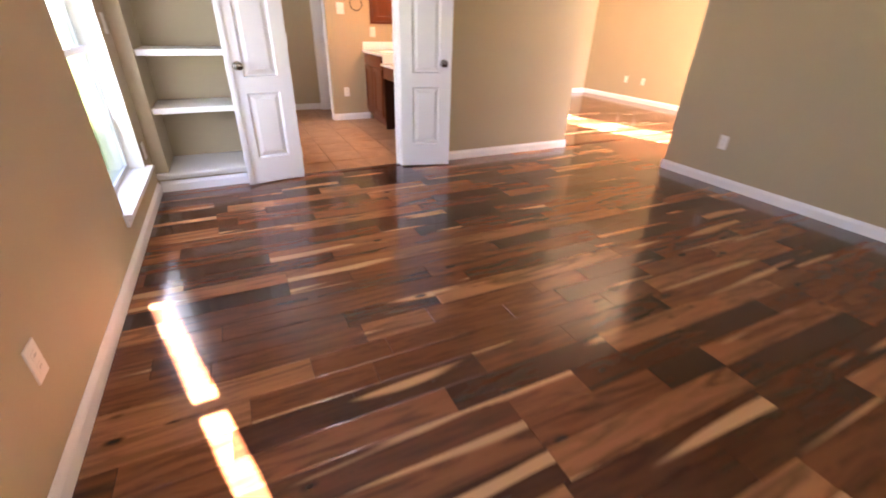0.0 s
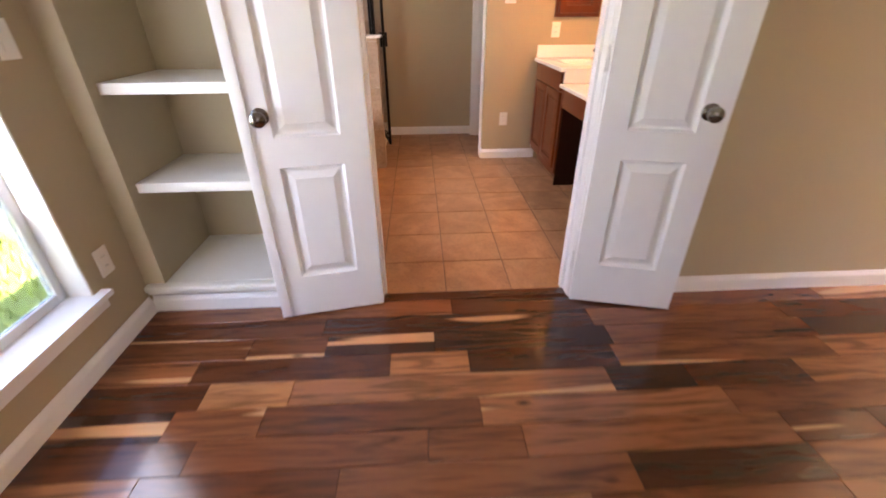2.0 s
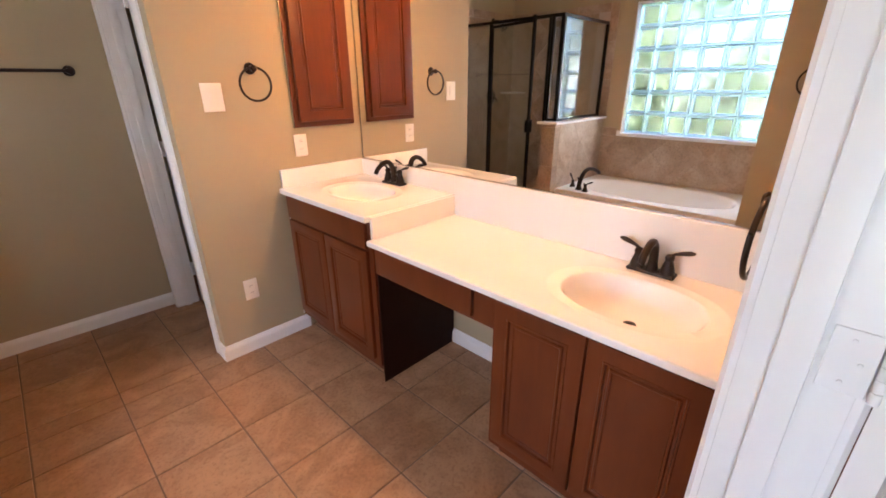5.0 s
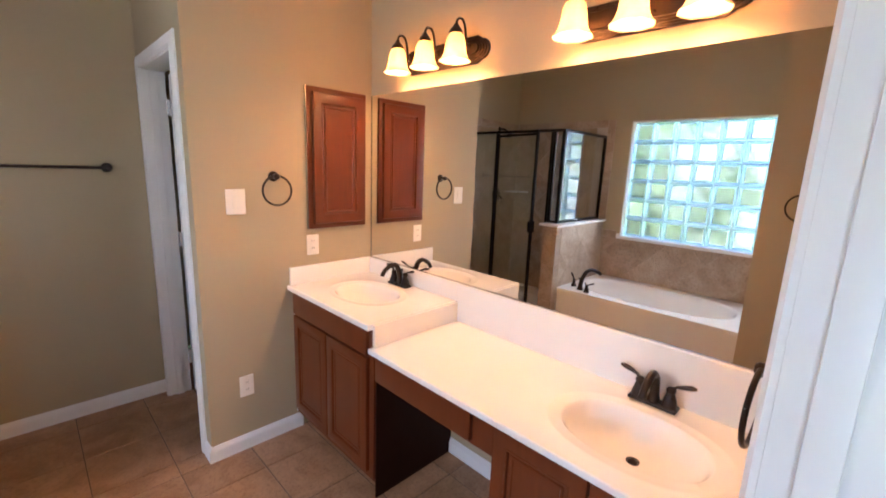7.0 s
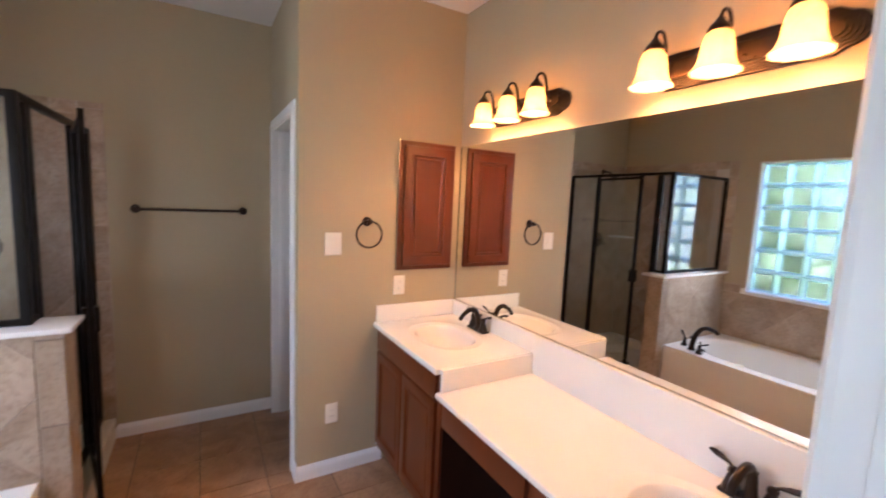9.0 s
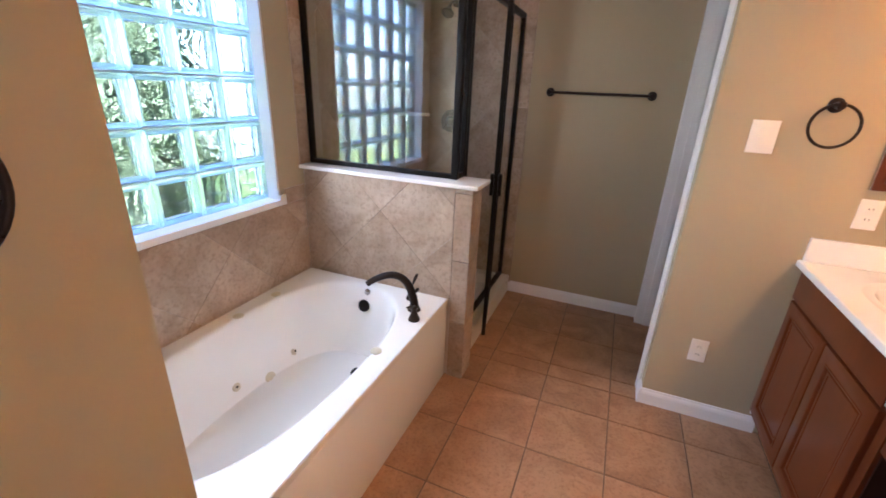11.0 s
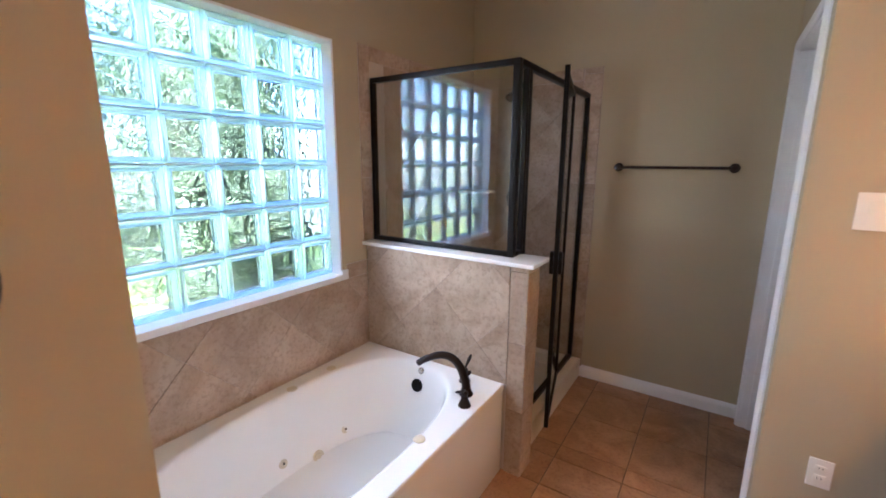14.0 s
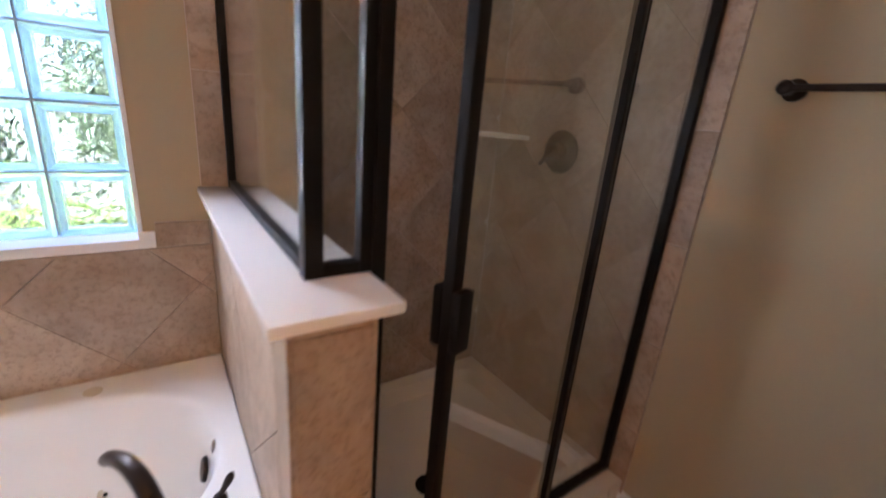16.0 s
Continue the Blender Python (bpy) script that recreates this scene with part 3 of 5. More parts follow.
# ---- windows ----
def sash_window(yc0, yc1, z0, z1, suffix):
    """White vinyl double-hung window set deep in a painted reveal, with a wooden stool."""
    w = thing("window_" + suffix, (-0.32, (yc0 + yc1) / 2, z0), "double-hung window with grey-white sashes in a deep reveal", "window", kind="structure")
    part("reveal", boxes((-0.40, yc0, z0, -0.242, yc0 + 0.008, z1), (-0.40, yc1 - 0.008, z0, -0.242, yc1, z1), (-0.40, yc0 + 0.008, z1 - 0.008, -0.242, yc1 - 0.008, z1)), CREAM, w, smooth=False)
    bm = boxes((-0.36, yc0 + 0.008, z0 - 0.004, -0.195, yc1 - 0.008, z0 + 0.018), (-0.238, yc0 - 0.04, z0 - 0.004, -0.195, yc0 + 0.008, z0 + 0.018), (-0.238, yc1 - 0.008, z0 - 0.004, -0.195, yc1 + 0.04, z0 + 0.018))
    part("window_sill", bm, TRIM, w, "glossy white window stool")
    part("apron", boxes((-0.239, yc0 - 0.03, z0 - 0.055, -0.222, yc1 + 0.03, z0 - 0.005), width=0.003), TRIM, w)
    f = 0.035
    zm = (z0 + z1) / 2
    for nm, za, zb, x in (("lower_sash", z0 + 0.018, zm + 0.02, -0.345), ("upper_sash", zm - 0.02, z1 - 0.008, -0.378)):
        a, b = yc0 + 0.010, yc1 - 0.010
        s = part(nm, boxes((x - 0.014, a, za, x + 0.014, a + f, zb), (x - 0.014, b - f, za, x + 0.014, b, zb), (x - 0.0138, a + f, za, x + 0.0138, b - f, za + f), (x - 0.0138, a + f, zb - f, x + 0.0138, b - f, zb), width=0.003), VINYL, w)
        p = part("pane", boxes((x - 0.002, a + f - 0.004, za + f - 0.004, x + 0.002, b - f + 0.004, zb - f + 0.004)), PANE, s, smooth=False)
        p.visible_shadow = False
    part("sash_lock", boxes((-0.335, (yc0 + yc1) / 2 - 0.03, zm + 0.02, -0.31, (yc0 + yc1) / 2 + 0.03, zm + 0.032), width=0.003), VINYL, w)


sash_window(*WIN_BED, "1")
# the added window, never in view
sash_window(*WIN_BED_ADDED, "2")

# glass-block window: 6 x 6 blocks
ya, yb, za, zb = WIN_BATH
gw = thing("window_3", (-0.31, (ya + yb) / 2, za), "square bathroom window of wavy glass blocks, six by six", "window", kind="structure")
part("window_frame", boxes((-0.40, ya, za, -0.238, ya + 0.012, zb), (-0.40, yb - 0.012, za, -0.238, yb, zb), (-0.40, ya + 0.012, zb - 0.012, -0.238, yb - 0.012, zb), width=0.002), TRIM, gw)
part("window_sill", boxes((-0.40, ya + 0.012, za - 0.022, -0.225, yb - 0.012, za + 0.008), (-0.2379, ya - 0.03, za - 0.022, -0.225, ya + 0.012, za + 0.03), (-0.2379, yb - 0.012, za - 0.022, -0.225, yb + 0.03, za + 0.03), width=0.002), TRIM, gw, "white window sill with small end ears")
NB = 6
py_, pz_ = (yb - ya - 0.024) / NB, (zb - za - 0.020) / NB
bm = bmesh.new()
for k in range(NB + 1):
    c = ya + 0.012 + k * py_
    lo, hi = max(c - 0.004, ya + 0.012), min(c + 0.004, yb - 0.012)
    box(bm, -0.352, lo, za + 0.008, -0.318, hi, zb - 0.012)
    c = za + 0.008 + k * pz_
    lo, hi = max(c - 0.004, za + 0.008), min(c + 0.004, zb - 0.012)
    box(bm, -0.351, ya + 0.012, lo, -0.319, yb - 0.012, hi)
jt = part("joints", bm, MORTAR, gw, smooth=False)
jt.visible_shadow = False


def block_mesh():
    """Hollow-looking pressed block: broad clear faces inside a raised, slanted rim."""
    bm = bmesh.new()
    hy, hz, d = py_ / 2 - 0.0045, pz_ / 2 - 0.0045, 0.040
    rim = 0.014
    rings = []
    for u, x in ((rim + 0.006, -d + 0.010), (rim, -d + 0.004), (0.006, -d), (0.0, -d + 0.006), (0.0, d - 0.006), (0.006, d), (rim, d - 0.004), (rim + 0.006, d - 0.010)):
        a, b = hy - u, hz - u
        rings.append([bm.verts.new((x, sy * a, sz * b)) for sy, sz in ((-1, -1), (1, -1), (1, 1), (-1, 1))])
    for p, q in zip(rings, rings[1:]):
        for i in range(4):
            f = bm.faces.new((p[i], p[(i + 1) % 4], q[(i + 1) % 4], q[i]))
            f.material_index = 1
    bm.faces.new(rings[0]).material_index = 0
    bm.faces.new(list(reversed(rings[-1]))).material_index = 0
    return finish(bm, "glass_block", [BLOCK, BLOCK_RIM], False)


block_data = block_mesh()
for i in range(NB):
    for j in range(NB):
        ob = new("glass_block", block_data)
        ob.parent = gw
        ob.location = Vector((-0.335, ya + 0.012 + (i + 0.5) * py_, za + 0.008 + (j + 0.5) * pz_)) - ORIGIN[gw]
        ob.visible_shadow = False


# ---- bedroom things ----
def door_leaf(name, hinge, angle, side, label, astragal):
    """Hollow two-panel leaf; local x runs from the hinge to the free edge, the seen face is at y = 0 and looks to -y (side = +1) or +y (side = -1)."""
    th, w, h = 0.035, 0.452, 2.02
    leaf = thing(name, (hinge[0], hinge[1], 0.012), label, "door", group="double door leaves", turn=angle)
    s = side
    y0, y1 = (0, th) if s > 0 else (-th, 0)
    us = (0.103, w - 0.103)
    panels = ((0.205, 0.705), (0.82, 1.88))
    bm = bmesh.new()
    box(bm, 0, y0, 0, us[0], y1, h)
    box(bm, us[1], y0, 0, w, y1, h)
    zs = [0] + [z for p in panels for z in p] + [h]
    for a, b in zip(zs[::2], zs[1::2]):
        box(bm, us[0], y0, a, us[1], y1, b)
    part("slab", bm, TRIM, leaf, local=True, smooth=False)
    for za, zb in panels:
        bm = bmesh.new()
        steps = [(0, 0), (0.003, -0.004), (0.010, -0.013), (0.017, -0.014), (0.022, -0.0135), (0.046, -0.004), (0.050, -0.0025)]
        raised_panel(bm, us[0], za, us[1], zb, steps, lambda u, v, d: Vector((u, -s * d, v)))
        raised_panel(bm, us[0], za, us[1], zb, steps, lambda u, v, d: Vector((u, s * th + s * d, v)))
        part("panel", bm, TRIM, leaf, local=True, smooth=False)
    if astragal:
        bm = boxes((w - 0.032, min(-s * 0.012, 0), 0.006, w + 0.010, max(-s * 0.012, 0), h - 0.002))
        bevel(bm, 0.004, 2)
        part("astragal", bm, TRIM, leaf, "moulded strip along the free edge", local=True)
    kx, kz = w - 0.072, 0.90
    for sgn, base in ((-s, 0.0), (s, s * th)):
        bm = bmesh.new()
        lathe(bm, [(0.032, 0), (0.032, 0.004), (0.027, 0.009), (0.013, 0.012), (0.011, 0.028), (0.016, 0.034), (0.025, 0.040), (0.029, 0.050), (0.027, 0.060), (0.018, 0.067), (0.0, 0.069)], (kx, base, kz), (0, sgn, 0), 28)
        part("knob", bm, NICKEL, leaf, "dark polished nickel knob", local=True)
    return leaf


door_leaf("door_leaf", (0.851, 4.522), 180 + 10.5, -1, "white two-panel door leaf standing open against the shelves", True)
door_leaf("door_leaf", (1.757, 4.498), -14.0, 1, "white two-panel door leaf standing open against the wall", False)

shelves = thing("shelf_unit", (0.27, 4.8, 0.115), "cream painted built-in shelves in a wall niche, empty", "shelf")
for z in (0.615, 1.012, 1.41, 1.80):
    part("shelf_board", boxes((-0.15, 4.605, z - 0.042, 0.70, 5.03, z), width=0.003), CREAM, shelves)
bm = boxes((-0.232, 4.515, 0.118, 0.72, 4.56, 0.148), width=0.008)
box(bm, -0.15, 4.56, 0.120, 0.70, 5.03, 0.1478)
part("bottom_board", bm, CREAM, shelves, "cream bottom board with rounded nosing")
part("cove_strip", boxes((-0.23, 4.528, 0.100, 0.72, 4.55, 0.118), width=0.004), CREAM, shelves)


def wall_plate(name, at, normal, label, kind, wide=0.072, tall=0.116):
    """Switch or outlet plate standing on a wall; normal is a unit axis."""
    n = Vector(normal)
    across = Vector((0, 0, 1)).cross(n)
    at = Vector(at)
    turn = Matrix((across, n, Vector((0, 0, 1)))).transposed()

    def slab(u0, v0, u1, v1, d0, d1, w):
        bm = boxes((u0, d0, v0, u1, d1, v1), width=w)
        bmesh.ops.transform(bm, matrix=Matrix.Translation(at) @ turn.to_4x4(), verts=bm.verts)
        return bm

    p = thing(name, at, label, "switch plate" if kind == "switch" else "outlet", group="wall plates")
    part("plate", slab(-wide / 2, -tall / 2, wide / 2, tall / 2, 0, 0.006, 0.002), PLASTIC, p)
    if kind == "switch":
        k = 2 if wide > 0.1 else 1
        for i in range(k):
            c = (i - (k - 1) / 2) * 0.046
            part("rocker", slab(c - 0.0165, -0.034, c + 0.0165, 0.034, 0.0062, 0.0095, 0.0012), PLASTIC, p)
    elif kind == "outlet":
        for c in (-0.020, 0.020):
            s = part("socket", slab(-0.017, c - 0.0145, 0.017, c + 0.0145, 0.0062, 0.0085, 0.004), PLASTIC, p)
            for u in (-0.006, 0.006):
                part("slot", slab(u - 0.001, c - 0.002, u + 0.001, c + 0.007, 0.0086, 0.0090, 0), SLOT, s)
    return p


wall_plate("outlet", (-0.24, 4.388, 0.370), (1, 0, 0), "white outlet plate between window and shelves", "outlet")
wall_plate("switch_plate", (-0.24, 4.405, 1.17), (1, 0, 0), "white plate beside the bedroom window", "switch")
wall_plate("outlet", (-0.24, 2.10, 0.353), (1, 0, 0), "white outlet plate low on the window wall", "outlet")
wall_plate("outlet", (4.18, 3.036, 0.371), (-1, 0, 0), "white outlet plate low on the bedroom wall", "outlet")
wall_plate("outlet", (7.25, 6.62, 0.37), (-1, 0, 0), "white outlet plate low on the hall wall", "outlet")
wall_plate("outlet", (7.25, 7.02, 0.37), (-1, 0, 0), "white cable plate low on the hall wall", "switch")

# ---- bathroom: toilet-room door, plates, rings ----
td = thing("toilet_door", (1.772, 7.668, 0.01), "white door of the toilet room swung open inwards", "door")
bm = boxes((1.775, 7.632, 0.01, 2.475, 7.667, 2.04))
part("slab", bm, TRIM, td, smooth=False)
for z0, z1 in ((0.20, 0.72), (0.83, 1.90)):
    for u0, u1 in ((1.87, 2.38),):
        bm = bmesh.new()
        raised_panel(bm, u0, z0, u1, z1, [(0, 0.0005), (0.01, -0.004), (0.02, -0.006), (0.05, 0.003)], lambda u, v, d: Vector((u, 7.632 - d, v)))
        part("panel", bm, TRIM, td, smooth=False)
for z in (0.25, 1.05, 1.85):
    part("hinge", boxes((1.757, 7.655, z - 0.045, 1.776, 7.676, z + 0.045), width=0.003), TRIM, td)

wall_plate("switch_plate", (1.827, 6.82, 1.357), (0, -1, 0), "white double switch plate beside the towel ring", "switch", 0.092, 0.125)
wall_plate("outlet", (2.232, 6.82, 1.10), (0, -1, 0), "white outlet plate above the vanity sink", "outlet")
wall_plate("outlet", (1.830, 6.82, 0.368), (0, -1, 0), "white outlet plate low beside the vanity", "outlet")


def towel_ring(at, normal, label, radius=0.075, swing=0.0, z_turn=0.0):
    """Dark ring hanging from a round post on a wall."""
    n = Vector(normal)
    across = Vector((0, 0, 1)).cross(n)
    at = Vector(at)
    t = thing("towel_ring", at, label, "towel ring", group="towel rings")
    bm = bmesh.new()
    lathe(bm, [(0.027, 0), (0.027, 0.004), (0.024, 0.008), (0.018, 0.011), (0.013, 0.016), (0.011, 0.034), (0.014, 0.040), (0.015, 0.050), (0.010, 0.056), (0, 0.058)], at, n, 24)
    part("post", bm, BRONZE, t)
    c = at + n * 0.045 + Vector((0, 0, -radius + 0.004))
    way = (across * math.cos(swing) + n * math.sin(swing))
    bm = bmesh.new()
    tube(bm, [c + way * math.cos(a) * radius + Vector((0, 0, math.sin(a) * radius)) for a in [2 * math.pi * i / 48 for i in range(48)]], 0.0055, 12, closed=True)
    part("ring", bm, BRONZE, t)
    return t


towel_ring((2.020, 6.82, 1.483), (0, -1, 0), "dark bronze towel ring beside the medicine cabinet")
towel_ring((0.76, 4.892, 1.475), (1, 0, 0), "dark bronze towel ring on the wall end beside the tub", 0.082, 0.12)
towel_ring((2.06, 4.675, 1.205), (0, 1, 0), "dark bronze towel ring above the vanity end", 0.08, 0.06)

tb = thing("towel_bar", (1.143, 7.77, 1.487), "dark bronze towel bar on the back wall", "towel bar")
for x in (0.838, 1.448):
    bm = bmesh.new()
    lathe(bm, [(0.027, 0), (0.027, 0.005), (0.022, 0.010), (0.016, 0.016), (0.012, 0.026), (0.012, 0.050), (0.017, 0.056), (0.017, 0.070), (0.012, 0.076), (0, 0.078)], (x, 7.77, 1.487), (0, -1, 0), 24)
    part("post", bm, BRONZE, tb)
bm = bmesh.new()
tube(bm, [(0.838, 7.708, 1.487), (1.143, 7.708, 1.487), (1.448, 7.708, 1.487)], 0.0085, 16)
part("rail", bm, BRONZE, tb)


# ---- vanity ----
DOOR_STEPS = [(0, 0.0), (0.002, 0.0025), (0.007, 0.0015), (0.010, -0.007), (0.017, -0.0075), (0.020, -0.003), (0.026, -0.003), (0.029, -0.0065), (0.033, -0.0065)]


def framed(x0, y0, z0, x1, y1, z1, f):
    """A door frame with eased outer edges round an open middle; the face is at x0."""
    bm = bmesh.new()
    rows = []
    for inset, x in ((0, x1), (0, x0 + 0.005), (0.002, x0 + 0.0015), (0.006, x0), (f, x0), (f, x1)):
        rows.append([bm.verts.new((x, u, v)) for u, v in ((y0 + inset, z0 + inset), (y1 - inset, z0 + inset), (y1 - inset, z1 - inset), (y0 + inset, z1 - inset))])
    for p, q in zip(rows, rows[1:] + rows[:1]):
        for i in range(4):
            bm.faces.new((p[i], p[(i + 1) % 4], q[(i + 1) % 4], q[i]))
    return bm


def cab_door(parent, y0, y1, z0, z1, x, name="door"):
    """Raised-panel cabinet door whose face looks to -x."""
    f = 0.050
    bm = framed(x, y0, z0, x + 0.018, y1, z1, f)
    d = part(name, bm, CHERRY, parent)
    bm = bmesh.new()
    raised_panel(bm, y0 + f, z0 + f, y1 - f, z1 - f, DOOR_STEPS, lambda u, v, dd: Vector((x - dd, u, v)))
    part("panel", bm, CHERRY, d, smooth=False)
    return d


def drawer_front(parent, y0, y1, z0, z1, x, name="drawer_front"):
    bm = boxes((x, y0, z0, x + 0.018, y1, z1))
    bevel(bm, 0.005, 2)
    return part(name, bm, CHERRY, parent)


FX = 2.112
v1 = thing("vanity_cabinet", (2.36, 6.43, 0), "cherry-stained vanity cabinet with two doors and a false drawer", "cabinet", group="vanity cabinets")
part("body", boxes((FX, 6.052, 0.10, FX + 0.02, 6.817, 0.858), (FX + 0.02, 6.052, 0.10, 2.634, 6.070, 0.858), (FX + 0.02, 6.799, 0.10, 2.634, 6.817, 0.858), (FX + 0.02, 6.070, 0.10, 2.634, 6.799, 0.12)), CHERRY, v1, smooth=False)
part("toe_kick", boxes((2.18, 6.056, 0, 2.632, 6.815, 0.10)), CHERRY, v1, smooth=False)
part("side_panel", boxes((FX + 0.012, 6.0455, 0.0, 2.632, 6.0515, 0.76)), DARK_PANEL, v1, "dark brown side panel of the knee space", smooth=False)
drawer_front(v1, 6.085, 6.800, 0.722, 0.848, FX - 0.0185)
cab_door(v1, 6.085, 6.440, 0.135, 0.712, FX - 0.0185)
cab_door(v1, 6.446, 6.800, 0.135, 0.712, FX - 0.0185)
part("scribe_strip", boxes((FX - 0.004, 6.8135, 0.10, FX + 0.004, 6.8195, 0.858)), TRIM, v1, "pale caulked edge at the wall", smooth=False)

v2 = thing("vanity_cabinet", (2.36, 5.02, 0), "cherry-stained vanity cabinet with two raised-panel doors", "cabinet", group="vanity cabinets")
part("body", boxes((FX, 4.68, 0.10, FX + 0.02, 5.378, 0.756), (FX + 0.02, 4.68, 0.10, 2.634, 4.698, 0.756), (FX + 0.02, 5.360, 0.10, 2.634, 5.378, 0.756), (FX + 0.02, 4.698, 0.10, 2.634, 5.360, 0.12)), CHERRY, v2, smooth=False)
part("toe_kick", boxes((2.18, 4.682, 0, 2.632, 5.374, 0.10)), CHERRY, v2, smooth=False)
cab_door(v2, 5.040, 5.362, 0.135, 0.740, FX - 0.0185)
cab_door(v2, 4.712, 5.034, 0.135, 0.740, FX - 0.0185)

dr = thing("knee_drawer", (2.3, 5.71, 0.62), "cherry-stained apron drawer over the knee space", "drawer")
part("rail", boxes((FX, 5.379, 0.612, 2.15, 6.045, 0.756), width=0.0015), CHERRY, dr)
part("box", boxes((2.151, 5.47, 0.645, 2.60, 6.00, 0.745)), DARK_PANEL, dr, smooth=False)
drawer_front(dr, 5.468, 5.995, 0.630, 0.745, FX - 0.0185)


def rect_loop(x0, y0, x1, y1, angles, cx, cy):
    """Points on a rectangle seen from (cx, cy) at the angles, snapped to the corners."""
    pts = []
    for a in angles:
        dx, dy = math.cos(a), math.sin(a)
        tx = ((x1 if dx > 0 else x0) - cx) / dx if abs(dx) > 1e-9 else 1e9
        ty = ((y1 if dy > 0 else y0) - cy) / dy if abs(dy) > 1e-9 else 1e9
        t = min(tx, ty)
        pts.append([cx + dx * t, cy + dy * t])
    for X, Y in ((x0, y0), (x1, y0), (x1, y1), (x0, y1)):
        i = min(range(len(pts)), key=lambda k: (pts[k][0] - X) ** 2 + (pts[k][1] - Y) ** 2)
        pts[i] = [X, Y]
    return pts


def bowl_top(x0, y0, x1, y1, z, thick, cx, cy, a, b, power, profile, n=96, drop=None):
    """A slab with a moulded oval bowl; profile: (scale of the oval, depth, shift along -x)."""
    bm = bmesh.new()
    angles = [2 * math.pi * (i + 0.5) / n for i in range(n)]
    outer = rect_loop(x0, y0, x1, y1, angles, cx, cy)
    rings = [[bm.verts.new((p[0], p[1], z - thick)) for p in outer]]
    rings.append([bm.verts.new((p[0], p[1], z - 0.004)) for p in outer])
    eased = [(max(x0 + 0.004, min(x1 - 0.004, p[0])), max(y0 + 0.004, min(y1 - 0.004, p[1]))) for p in outer]
    rings.append([bm.verts.new((p[0], p[1], z)) for p in eased])
    for k, dz, sh in profile:
        ring = []
        for t in angles:
            ct, st = math.cos(t), math.sin(t)
            ux = math.copysign(abs(ct) ** (2 / power), ct) * a * k
            uy = math.copysign(abs(st) ** (2 / power), st) * b * k
            ring.append(bm.verts.new((cx + ux - sh, cy + uy, z + dz)))
        rings.append(ring)
    for p, q in zip(rings, rings[1:]):
        for i in range(n):
            bm.faces.new((p[i], p[(i + 1) % n], q[(i + 1) % n], q[i]))
    bm.faces.new(rings[-1])
    return bm


SINK = [(1.30, 0, 0), (1.27, 0.0018, 0), (1.23, 0.002, 0), (1.19, 0.0, 0), (1.03, -0.001, 0), (1.0, -0.006, 0), (0.96, -0.022, -0.002), (0.88, -0.055, -0.006), (0.74, -0.084, -0.014), (0.55, -0.102, -0.025), (0.30, -0.113, -0.035), (0.10, -0.117, -0.042)]
ct1 = thing("countertop", (2.35, 6.43, 0.859), "white cultured marble top with moulded sink, upper level", "countertop", group="vanity tops")
part("top", bowl_top(2.074, 6.045, 2.6345, 6.8195, 0.8855, 0.026, 2.345, 6.44, 0.145, 0.195, 2.2, SINK), MARBLE, ct1)
part("backsplash", boxes((2.614, 6.0255, 0.8865, 2.6345, 6.8195, 0.981), width=0.003), MARBLE, ct1)
part("side_splash", boxes((2.088, 6.8, 0.8865, 2.6135, 6.8195, 0.985), width=0.003), MARBLE, ct1)
part("riser", boxes((2.098, 6.0255, 0.781, 2.6345, 6.0445, 0.882), width=0.003), MARBLE, ct1)
ct2 = thing("countertop", (2.35, 5.36, 0.757), "long white cultured marble top with moulded oval sink, lower level", "countertop", group="vanity tops")
part("top", bowl_top(2.074, 4.677, 2.6345, 6.044, 0.780, 0.023, 2.335, 5.02, 0.155, 0.215, 2.2, SINK), MARBLE, ct2)
part("backsplash", boxes((2.614, 4.677, 0.781, 2.6345, 6.0250, 0.981), width=0.003), MARBLE, ct2)
for ct, cx, cy, z in ((ct1, 2.387, 6.44, 0.7685), (ct2, 2.377, 5.02, 0.663)):
    bm = bmesh.new()
    lathe(bm, [(0.020, 0.0), (0.021, 0.003), (0.017, 0.004), (0.015, 0.002), (0.013, 0.004), (0.008, 0.009), (0, 0.010)], (cx, cy, z), steps=20)
    part("drain", bm, BRONZE, ct, "dark bronze pop-up drain")

mirror = thing("mirror", (2.632, 5.74, 0.983), "large frameless wall mirror above the vanity", "mirror")
part("glass", boxes((2.6295, 4.68, 0.983, 2.6348, 6.806, 1.963)), MIRROR, mirror, smooth=False)
part("j_channel", boxes((2.6265, 4.68, 0.9815, 2.6290, 6.806, 0.9865)), STEEL, mirror, "thin steel channel along the lower edge", smooth=False)
part("corner_strip", boxes((2.6270, 6.8065, 0.983, 2.6348, 6.8125, 1.963)), STEEL, mirror, smooth=False)


